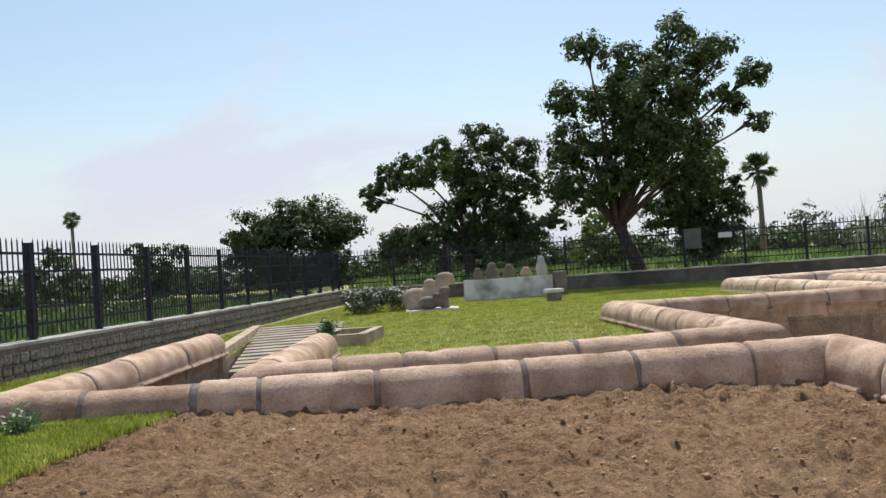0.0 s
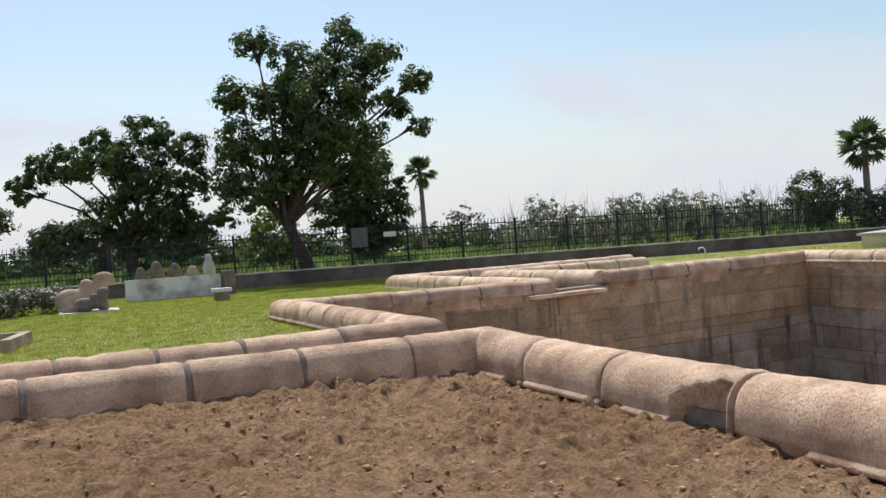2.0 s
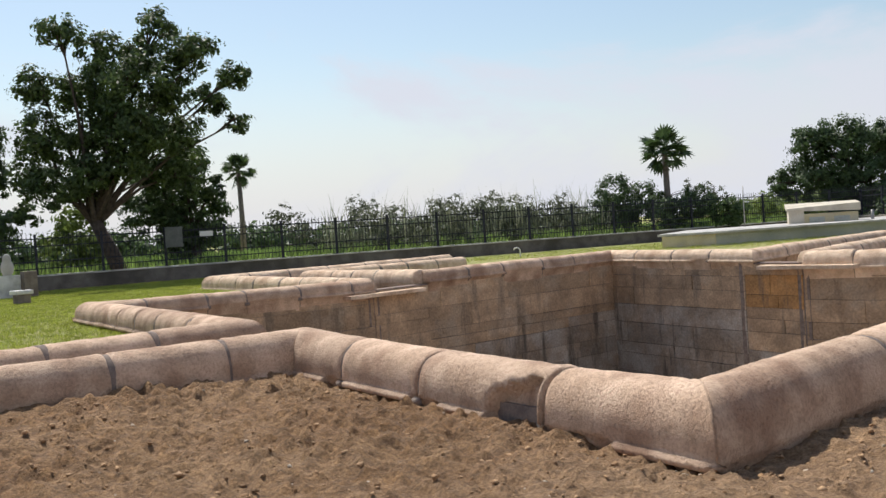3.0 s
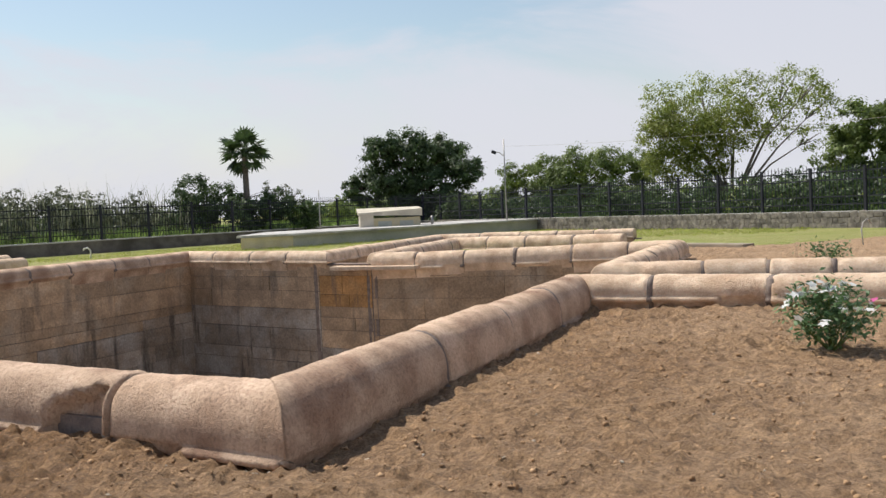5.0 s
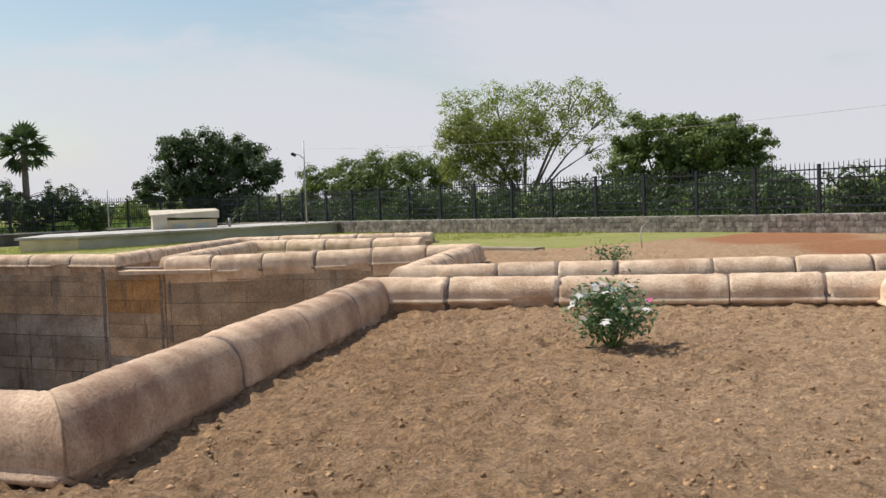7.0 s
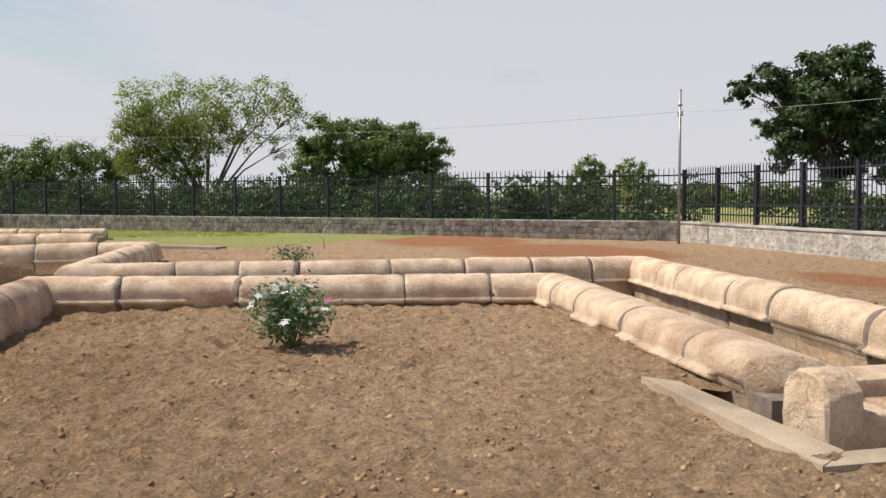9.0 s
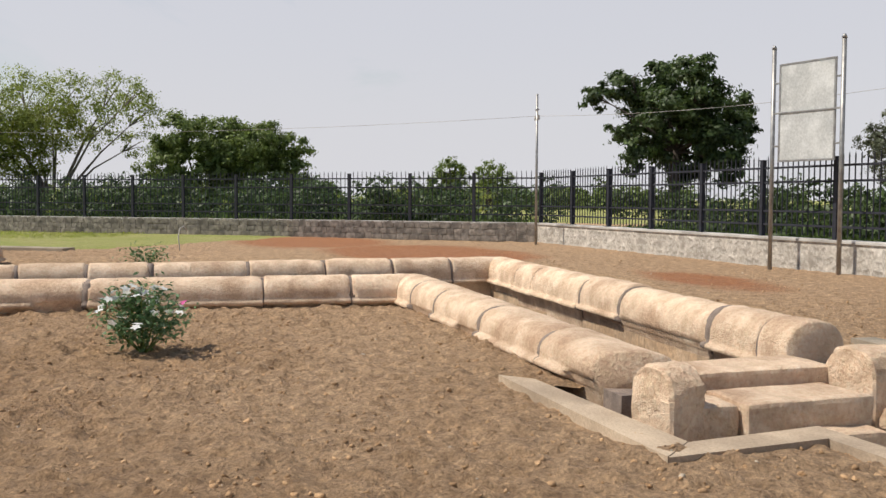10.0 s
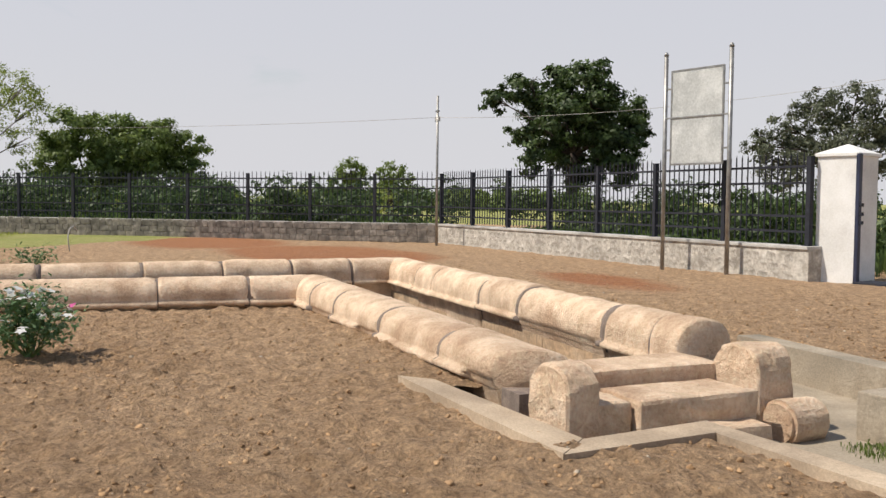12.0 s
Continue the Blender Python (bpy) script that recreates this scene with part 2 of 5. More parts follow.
def tank_material(name, warm, pale, dark, wash):
    """Old dressed stone whose lime wash, drip marks and damp patches run on from block to block. wash: how much lime is left."""
    m = bpy.data.materials.new(name)
    m.use_nodes = True
    n, l = m.node_tree.nodes, m.node_tree.links
    b = n["Principled BSDF"]
    b.inputs["Roughness"].default_value = 0.92
    geo = n.new("ShaderNodeNewGeometry")

    def cloud(scale, stretch, lo, hi, detail=6.0):
        mp_ = n.new("ShaderNodeMapping")
        mp_.inputs["Scale"].default_value = stretch
        l.new(geo.outputs["Position"], mp_.inputs["Vector"])
        x = n.new("ShaderNodeTexNoise")
        x.inputs["Scale"].default_value, x.inputs["Detail"].default_value, x.inputs["Roughness"].default_value = scale, detail, 0.62
        l.new(mp_.outputs["Vector"], x.inputs["Vector"])
        r = n.new("ShaderNodeMapRange")
        r.inputs["From Min"].default_value, r.inputs["From Max"].default_value = lo, hi
        l.new(x.outputs["Fac"], r.inputs["Value"])
        return r.outputs["Result"]

    def blend(fac, a, c, kind="MIX"):
        x = n.new("ShaderNodeMix")
        x.data_type, x.blend_type = "RGBA", kind
        l.new(fac, x.inputs["Factor"])
        for sock, v in (("A", a), ("B", c)):
            if isinstance(v, tuple):
                x.inputs[sock].default_value = (*v, 1)
            else:
                l.new(v, x.inputs[sock])
        return x.outputs["Result"]

    grain = cloud(16.0, (1, 1, 1), 0.3, 0.7)
    colour = blend(cloud(1.1, (1, 1, 1.6), 0.36, 0.64), warm, tuple(c * 0.62 for c in warm))
    colour = blend(cloud(0.7, (1, 1, 1), 0.58 - wash, 0.86 - wash), colour, pale)
    colour = blend(cloud(1.5, (1.6, 1.6, 0.28), 0.54, 0.66), colour, dark)
    info = n.new("ShaderNodeObjectInfo")
    mr = n.new("ShaderNodeMapRange")
    mr.inputs["To Min"].default_value, mr.inputs["To Max"].default_value = 0.82, 1.16
    l.new(info.outputs["Random"], mr.inputs["Value"])
    hs = n.new("ShaderNodeHueSaturation")
    l.new(mr.outputs["Result"], hs.inputs["Value"])
    l.new(colour, hs.inputs["Color"])
    ov = n.new("ShaderNodeMix")
    ov.data_type, ov.blend_type = "RGBA", "OVERLAY"
    ov.inputs["Factor"].default_value = 0.28
    l.new(hs.outputs["Color"], ov.inputs["A"])
    l.new(grain, ov.inputs["B"])
    l.new(ov.outputs["Result"], b.inputs["Base Color"])
    bp = n.new("ShaderNodeBump")
    bp.inputs["Strength"].default_value, bp.inputs["Distance"].default_value = 0.5, 0.015
    l.new(grain, bp.inputs["Height"])
    l.new(bp.outputs["Normal"], b.inputs["Normal"])
    return m


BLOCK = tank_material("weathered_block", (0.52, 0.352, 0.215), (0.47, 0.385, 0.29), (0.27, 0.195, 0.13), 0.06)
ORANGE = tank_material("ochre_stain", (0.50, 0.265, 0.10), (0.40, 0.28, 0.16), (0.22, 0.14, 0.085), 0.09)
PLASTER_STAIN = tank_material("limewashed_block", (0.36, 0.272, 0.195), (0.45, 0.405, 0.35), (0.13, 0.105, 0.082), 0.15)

# ---- mesh helpers ----
def mesh_object(name, verts, faces, mat, parent=None, label="", smooth=False):
    me = bpy.data.meshes.new(name)
    me.from_pydata([tuple(v) for v in verts], [], [tuple(f) for f in faces])
    if smooth:
        me.polygons.foreach_set("use_smooth", [True] * len(me.polygons))
    me.materials.append(mat)
    ob = new(name, me)
    if parent:
        ob.parent = parent
    if label:
        ob["label"] = label
    return ob


def part(name, bm, mat, parent=None, label="", smooth=False):
    me = bpy.data.meshes.new(name)
    bm.to_mesh(me)
    bm.free()
    if smooth:
        me.polygons.foreach_set("use_smooth", [True] * len(me.polygons))
    me.materials.append(mat)
    ob = new(name, me)
    if parent:
        ob.parent = parent
    if label:
        ob["label"] = label
    return ob


def linked(name, data, m, parent):
    ob = new(name, data)
    ob.parent = parent
    ob.matrix_basis = m
    return ob


def thing(name, xyz, label, category, group="", kind=""):
    ob = new(name)
    ob.location = xyz
    ob.empty_display_size = 0.2
    return tagged(ob, label, category, group, kind)


def box(bm, lo, hi, m=None, bevel=0.0):
    """A box between two corners, its edges bevelled, at the pose m."""
    lo, hi = Vector(lo), Vector(hi)
    made = bmesh.ops.create_cube(bm, size=1.0)["verts"]
    for v in made:
        v.co = Vector([lo[i] + (v.co[i] + 0.5) * (hi[i] - lo[i]) for i in range(3)])
    if bevel:
        es = list({e for v in made for e in v.link_edges})
        r = bmesh.ops.bevel(bm, geom=es, offset=bevel, segments=2, affect="EDGES", profile=0.6)
        made = list({v for f in r["faces"] for v in f.verts} | {v for v in made if v.is_valid})
    if m is not None:
        bmesh.ops.transform(bm, matrix=m, verts=made)
    return made


def tube(pts, radii, sides=8):
    """Vertices and faces of a tapered tube along points."""
    V, F = [], []
    pts = [Vector(p) for p in pts]
    for i, p in enumerate(pts):
        d = (pts[min(i + 1, len(pts) - 1)] - pts[max(i - 1, 0)]).normalized()
        u = d.cross(Vector((0.3, 1, 0.2))).normalized()
        w = d.cross(u)
        for k in range(sides):
            a = 2 * math.pi * k / sides
            V.append(p + (u * math.cos(a) + w * math.sin(a)) * radii[i])
    for i in range(len(pts) - 1):
        for k in range(sides):
            a, b = i * sides + k, i * sides + (k + 1) % sides
            F.append((a, b, b + sides, a + sides))
    V += [pts[0], pts[-1]]
    n = len(pts) * sides
    for k in range(sides):
        F.append(((k + 1) % sides, k, n))
        F.append((n - sides + k, n - sides + (k + 1) % sides, n + 1))
    return V, F


def join(lists):
    V, F = [], []
    for v, f in lists:
        o = len(V)
        V += list(v)
        F += [tuple(i + o for i in q) for q in f]
    return V, F


rng = np.random.default_rng(7)
LAT = rng.random((256, 256))


def grid_noise(x, y, scale, octaves=4, gain=0.55):
    """Smooth value noise of two coordinates, about -1 to 1."""
    out, amp, tot = 0.0, 1.0, 0.0
    for o in range(octaves):
        u, v = x * scale + 17.3 * o, y * scale + 41.7 * o
        i, j = np.floor(u).astype(int), np.floor(v).astype(int)
        a, b = u - i, v - j
        a, b = a * a * (3 - 2 * a), b * b * (3 - 2 * b)
        g = lambda p, q: LAT[p % 256, q % 256]
        out = out + amp * ((g(i, j) * (1 - a) + g(i + 1, j) * a) * (1 - b) + (g(i, j + 1) * (1 - a) + g(i + 1, j + 1) * a) * b - 0.5) * 2
        tot, amp, scale = tot + amp, amp * gain, scale * 2.03
    return out / tot

# ---- plan of the stepped tank: corners of its coping, seen from above ----
A, B, C, D = (5.60, 4.20), (7.05, 21.5), (25.3, 22.3), (24.4, 5.50)
P1, W1, N1, M1, I1, Q1 = (6.15, 10.65), (-3.55, 11.15), (-2.05, 19.9), (0.15, 18.2), (-0.75, 12.55), (6.30, 12.75)
P4, W4, N4, M4, I4, Q4 = (14.6, 21.7), (14.6, 31.5), (26.0, 32.2), (24.0, 28.9), (16.9, 28.6), (16.7, 22.0)
P3, W3, N3, M3, I3, Q3 = (24.2, 16.1), (36.5, 18.3), (36.8, 9.8), (30.8, 8.6), (31.6, 15.2), (23.9, 14.1)
P2, W2, N2, M2, I2, Q2 = (16.65, 4.95), (17.6, -5.15), (7.75, -5.30), (7.15, -3.25), (13.95, -2.75), (14.0, 4.72)
VOID = [A, P1, W1, N1, M1, I1, Q1, B, P4, W4, N4, M4, I4, Q4, C, P3, W3, N3, M3, I3, Q3, D, P2, W2, N2, M2, I2, Q2]
ENTRY = [(7.55, -2.50), (5.30, -2.72), (5.50, -3.90), (2.4, -4.15), (2.4, -6.70), (8.6, -6.80), (8.4, -5.3), (7.5, -4.2)]   # the sunken forecourt of the nearest steps
ENTRY1 = [(-1.75, 19.4), (-1.45, 28.6), (0.95, 28.6), (0.35, 18.0)]
HOLES = [VOID, ENTRY, ENTRY1]


def inside(poly, x, y):
    r = np.zeros(np.shape(x), bool)
    for (x0, y0), (x1, y1) in zip(poly, poly[1:] + poly[:1]):
        c = (y0 > y) != (y1 > y)
        if y0 != y1:
            r ^= c & (x < (x1 - x0) * (y - y0) / (y1 - y0) + x0)
    return r


def ground_z(x, y):
    """The lie of the land."""
    z = 0.05 * grid_noise(x, y, 0.09, 3)
    z = z + 0.10 * np.exp(-((x + 2.5) ** 2 + (y - 10) ** 2) / 18) + 0.065 * np.exp(-((x - 10) / 3.2) ** 2 - ((y + 2.6) / 0.9) ** 2)
    z = z + 0.06 * np.exp(-(((x - 5.2) / 1.2) ** 2 + ((y + 3.0) / 0.9) ** 2)) - 0.09 * np.exp(-(((x - 5.6) / 1.5) ** 2 + ((y - 3.9) / 1.6) ** 2)) - 0.06 * np.exp(-((x - 5.6) / 1.1) ** 2 - ((y - 8.2) / 2.4) ** 2)
    z = z - 0.07 * np.exp(-((x - 9.6) / 3.4) ** 2 - ((y - 4.0) / 1.2) ** 2) + 0.07 * np.exp(-((x - 13.2) / 1.3) ** 2 - ((y - 0.8) / 3.2) ** 2)
    far = np.clip((np.hypot(x - 15, y - 10) - 55) / 60, 0, 1)
    return z * (1 - far) - 0.25 * far


def lawn_zone(x, y):
    """1 where grass grows, 0 on bare earth."""
    nw = (y > 12.6) & (x < 22)
    tri = (x < -2.55 + 0.14 * (y - 8.5)) & (y > 3)
    north = (y > 22) & (x < 60)
    east = x > 30.0 + 1.25 * np.clip(3.5 - y, 0, 99) + 1.5 * grid_noise(x, y, 0.35, 3)
    east &= y > -6
    out = (np.hypot(x - 20, y - 12) > 52) | (x < -6) | (y > 47)
    verge = (x < -2.5) & (x > -13.5) & ((x + 8.6) * 0.974 - (y - 4.0) * 0.2255 < -0.2) & ((x + 8.6) * 0.974 - (y - 4.0) * 0.2255 > -4.5 + 2.0 * grid_noise(x, y, 0.4, 3))
    return ((nw | tri | north | east | out) & ~verge).astype(float)


def red_zone(x, y):
    a = np.exp(-(((x - 27) / 5.0) ** 2 + ((y + 5.8) / 3.2) ** 2) * 1.2) + 0.62 * np.exp(-(((x - 16.8) / 3.2) ** 2 + ((y + 9.2) / 1.2) ** 2))
    b = np.exp(-(((x - 34) / 4.5) ** 2 + ((y + 3.0) / 3.0) ** 2) * 1.2)
    c = 0.5 * np.exp(-((((x + 8.6) * 0.974 - (y - 4.0) * 0.2255 + 2.2) / 1.8) ** 2)) * (y > 3)
    a = a + 0.5 * grid_noise(x, y, 0.45, 4) * a
    return np.clip(np.maximum(1.25 * np.maximum(a, b), c), 0, 1)


def soil_z(x, y):
    """The ground with its clods, and the hollow along the coping."""
    lawn = lawn_zone(x, y)
    near = np.clip(1.2 - np.hypot(x - 8, y - 4) / 45, 0, 1)
    lump = np.abs(grid_noise(x + 9, y, 3.1, 3, 0.6))
    crumb = np.clip(grid_noise(x, y + 5, 6.0, 2, 0.6), -0.35, 1)
    grit = np.clip(grid_noise(x + 3, y + 8, 12.5, 1), -0.2, 1)
    clod = 0.040 * grid_noise(x, y, 1.1, 3) + 0.022 * lump + 0.060 * crumb * np.clip(1 + 1.0 * grid_noise(x + 2, y, 0.7, 2), 0.3, 1.6) + 0.052 * grit - 0.031
    tilled = np.clip(1.25 - 0.07 * np.clip(9 - y, 0, 99), 0.62, 1.25)
    dip = np.zeros_like(x)
    for p_, q_ in ((P1, A), (A, Q2)):
        e_ = np.subtract(q_, p_)
        f_ = np.clip(((x - p_[0]) * e_[0] + (y - p_[1]) * e_[1]) / (e_ @ e_), 0, 1)
        dip = np.maximum(dip, 0.05 * np.exp(-(np.hypot(x - p_[0] - f_ * e_[0], y - p_[1] - f_ * e_[1]) / 0.75) ** 2))
    return ground_z(x, y) - dip + near * (1 - 0.8 * lawn) * clod * tilled - 0.012


def axis(*spans):
    """Grid lines: (start, end, step) spans put end to end."""
    v = []
    for a, b, s in spans:
        v += list(np.arange(a, b - s * 0.5, s))
    return np.array(v + [spans[-1][1]])


def build_ground():
    gx = axis((-3000, -600, 400), (-600, -60, 60), (-60, -8, 2.6), (-8, -3, 0.2), (-3, 2.2, 0.06), (2.2, 14.4, 0.037), (14.4, 40, 0.2), (40, 70, 1.0), (70, 600, 53), (600, 3000, 400))
    gy = axis((-3000, -600, 400), (-600, -60, 54), (-60, -16, 2.2), (-16, -4.2, 0.2), (-4.2, 10.9, 0.037), (10.9, 36, 0.2), (36, 70, 1.0), (70, 600, 53), (600, 3000, 400))
    X, Y = np.meshgrid(gx, gy, indexing="ij")
    lawn = lawn_zone(X, Y)
    Z = soil_z(X, Y)
    nx, ny = len(gx), len(gy)
    cx, cy = (gx[:-1] + gx[1:]) / 2, (gy[:-1] + gy[1:]) / 2
    CX, CY = np.meshgrid(cx, cy, indexing="ij")
    keep = np.ones(CX.shape, bool)
    for h in HOLES:
        keep &= ~inside(h, CX, CY)
    i, j = np.nonzero(keep)
    a = i * ny + j
    faces = np.stack([a, a + ny, a + ny + 1, a + 1], 1)
    me = bpy.data.meshes.new("ground")
    co = np.stack([X.ravel(), Y.ravel(), Z.ravel()], 1)
    me.vertices.add(len(co))
    me.vertices.foreach_set("co", co.ravel())
    me.loops.add(faces.size)
    me.loops.foreach_set("vertex_index", faces.ravel())
    me.polygons.add(len(faces))
    me.polygons.foreach_set("loop_start", np.arange(0, faces.size, 4))
    me.polygons.foreach_set("use_smooth", np.ones(len(faces), bool))
    zone = me.attributes.new("zone", "FLOAT_COLOR", "POINT")
    zone.data.foreach_set("color", np.stack([lawn.ravel(), red_zone(X, Y).ravel(), np.clip(0.75 - 0.11 * (Y + 0.5) + 0.03 * (X - 8) + 0.5 * grid_noise(X, Y, 0.5, 3), 0, 1).ravel(), np.ones(co.shape[0])], 1).ravel())
    me.update()
    me.validate()
    me.materials.append(GROUND)
    tagged(new("ground", me), "bare tilled earth, lawn and fields around the tank", "ground", kind="structure")


build_ground()

# ---- coping ----
def coping_profile(w, h, ledge, foot=0.0, n=14):
    """Half outline of the round-backed coping: a flat lip at the foot, then a full roll."""
    pts = [(-w / 2 + 0.10, foot - 0.30), (-w / 2 + 0.06, foot - 0.05), (-w / 2 - ledge, foot - 0.015), (-w / 2 - ledge, foot + 0.03), (-w / 2 + 0.005, foot + 0.05)]
    for k in range(n + 1):
        a = math.pi * (1 - k / n)
        c, s = math.cos(a), math.sin(a)
        pts.append((w / 2 * math.copysign(abs(c) ** 0.85, c), foot + 0.09 + (h - foot - 0.09) * abs(s) ** 0.80))
    pts += [(w / 2 - 0.005, foot + 0.05), (w / 2 + ledge, foot + 0.03), (w / 2 + ledge, foot - 0.015), (w / 2 - 0.06, foot - 0.05), (w / 2 - 0.10, foot - 0.30)]
    return pts


def coping(nodes, label, mat, w=0.62, h=0.44, ledge=0.045, stone=1.35, seed=0, foot=0.0, cutlist=None, spall=None, tops=None, tail=0.0, lips=None):
    """Coping stones along straight runs between nodes (x, y, z of the foot), mitred at the corners.
    foot: the height of the lip; cutlist: where the joints lie on each run; spall: (run, start, end) of a broken flank.
    mat may be one material for each run; tops: the height at the start, middle and end of each run; tail: how askew the last stone ends;
    lips: for (run, stone), the stretch of its foot that still has the lip."""
    rnd = random.Random(seed)
    run = thing("coping", (nodes[0][0], nodes[0][1], nodes[0][2]), label, "coping", "copings of the tank")
    inv = Matrix.Translation(-Vector(nodes[0]))
    for k in range(len(nodes) - 1):
        a, b = Vector(nodes[k]), Vector(nodes[k + 1])
        d = (b - a)
        length = d.length
        d.normalize()
        side = Vector((d.y, -d.x, 0)).normalized()

        def slant(other, at_end):
            if other is None:
                return 0.0
            o = other.normalized()
            turn = d.x * o.y - d.y * o.x if at_end else o.x * d.y - o.y * d.x
            dot = d.x * o.x + d.y * o.y
            t = math.tan(math.atan2(turn, dot) / 2)
            return t if at_end else -t
        prev = a - Vector(nodes[k - 1]) if k else None
        nxt = Vector(nodes[k + 2]) - b if k + 2 < len(nodes) else None
        cuts, s = [0.0], 0.0
        while s < length - stone * 1.25:
            s += stone * rnd.uniform(0.72, 1.22)
            cuts.append(s)
        if length - cuts[-1] < 0.5 and len(cuts) > 1:
            cuts.pop()
        if cutlist and cutlist[k]:
            cuts = [0.0] + list(cutlist[k])
        cuts.append(length)
        foot_ = foot[k] if isinstance(foot, (list, tuple)) else foot
        prof, lip = coping_profile(w, h, ledge, foot_), foot_ + 0.055
        h0, h1, h2 = tops[k] if tops and tops[k] else (h, h, h)

        def swell(at):
            t_ = min(max(at / length, 0), 1)
            return (h0 * (1 - t_) * (1 - 2 * t_) + h1 * 4 * t_ * (1 - t_) + h2 * t_ * (2 * t_ - 1) - lip) / (h - lip)
        stonemat = mat[k] if isinstance(mat, (list, tuple)) else mat
        for i in range(len(cuts) - 1):
            s0, s1 = cuts[i], cuts[i + 1]
            k0 = slant(prev, False) if i == 0 else rnd.uniform(-0.04, 0.04)
            k1 = slant(nxt, True) if i == len(cuts) - 2 else rnd.uniform(-0.04, 0.04)
            if tail and k == len(nodes) - 2 and i == len(cuts) - 2:
                k1 = tail
            g0 = 0.0 if i == 0 and prev is not None else rnd.uniform(0.012, 0.035)
            g1 = 0.0 if i == len(cuts) - 2 and nxt is not None else rnd.uniform(0.008, 0.03)
            lift, shift, fat = rnd.uniform(-0.012, 0.012), rnd.uniform(-0.014, 0.014), rnd.uniform(0.98, 1.02)
            if (i == 0 and prev is not None) or (i == len(cuts) - 2 and nxt is not None):
                lift, shift, fat = 0.0, 0.0, 1.0
            m = max(8, int((s1 - s0) / (0.045 if a.length < 16 else 0.07)))
            ts = [0.0, 0.012, 0.03] + [q / m for q in range(1, m) if 0.05 < q / m < 0.95] + [0.97, 0.988, 1.0]
            V, F, np_ = [], [], len(prof)
            lip0, lip1 = (-1.0, rnd.choice((-1.0, 0.6, 2.0, 2.0, 2.0)))
            if lips and (k, i) in lips:
                lip0, lip1 = lips[k, i]
            for t in ts:
                worn = 1.0 - 0.05 * max(0, 1 - min(t, 1 - t) / 0.03)
                if (t < 0.5 and prev is not None and i == 0) or (t > 0.5 and nxt is not None and i == len(cuts) - 2):
                    worn = 1.0
                for (u, z) in prof:
                    uu = u * fat * (worn if z > lip else 1) + shift
                    e0, e1 = s0 + g0 + k0 * uu, s1 - g1 + k1 * uu
                    if abs(u) > w / 2 + 0.01 and not lip0 < t < lip1 + 0.02 * noise.noise(Vector((z * 30, seed, i))):
                        uu *= (w / 2 - 0.03) / (w / 2 + ledge)
                    if spall and spall[0] == k and u > 0.06:
                        here = s0 + (s1 - s0) * t
                        rise = min(max(z / (h * 0.82), 0), 1)
                        brink = spall[1] + (spall[2] - spall[1]) * rise ** 2.2 + 0.05 * noise.noise(Vector((z * 9, 1.5, 3)))
                        into = min(max((here - brink) / 0.05, 0), 1) * (1 if here < spall[2] else 0) * (1 if z < h * 0.82 else 0)
                        uu -= into * (0.15 + 0.05 * noise.noise(Vector((here * 6, z * 8, 3)))) * min(1, u / 0.2)
                    p = a + d * (e0 + (e1 - e0) * t) + side * uu
                    zz = lip + (z - lip) * swell(e0 + (e1 - e0) * t) if z > lip else z
                    p.z += zz * fat * (worn if z > lip else 1) + lift
                    q = p * 1.7 + Vector((seed * 3.1, 0, 0))
                    if z > lip:
                        n1 = noise.noise(q * 1.3) * 0.011 + noise.noise(q * 5) * 0.010 + noise.noise(q * 12) * 0.004
                        pit = noise.noise(q * 2.1 + Vector((7, 3, 1)))
                        n1 -= 0.12 * max(0, pit - 0.40) + 0.07 * max(0, noise.noise(q * 4.3 + Vector((1, 9, 4))) - 0.42)
                        p += (side * (u / w) + Vector((0, 0, 0.7))) * n1
                    V.append(inv @ p)
            for r in range(len(ts) - 1):
                for c in range(np_ - 1):
                    o = r * np_ + c
                    F.append((o, o + np_, o + np_ + 1, o + 1))
            F.append(tuple(range(np_)))
            F.append(tuple(reversed(range((len(ts) - 1) * np_, len(ts) * np_))))
            mesh_object("coping_stone", V, F, stonemat, run, smooth=True)
        # mortar bands that fill the joints, a little inside the stones
        for s_ in cuts[1:-1]:
            tight = 0.70 if spall and spall[0] == k and spall[1] < s_ < spall[2] + 0.1 else 0.955
            V, F = [], []
            for e_ in (s_ - (0.14 if tight < 0.9 else 0.07), s_ + 0.05):
                for (u, z) in prof:
                    p = a + d * e_ + side * u * tight
                    p.z += (lip + (z - lip) * swell(e_)) * 0.965 if z > lip else z
                    V.append(inv @ p)
            for c in range(len(prof) - 1):
                F.append((c, c + len(prof), c + len(prof) + 1, c + 1))
            F.append(tuple(range(len(prof))))
            F.append(tuple(reversed(range(len(prof), 2 * len(prof)))))
            mesh_object("mortar_joint", V, F, MORTAR if tight > 0.9 else CONCRETE, run, "mortar in the joint", smooth=True)
    return run


def at_z(p, z=0.0):
    return (p[0], p[1], z)


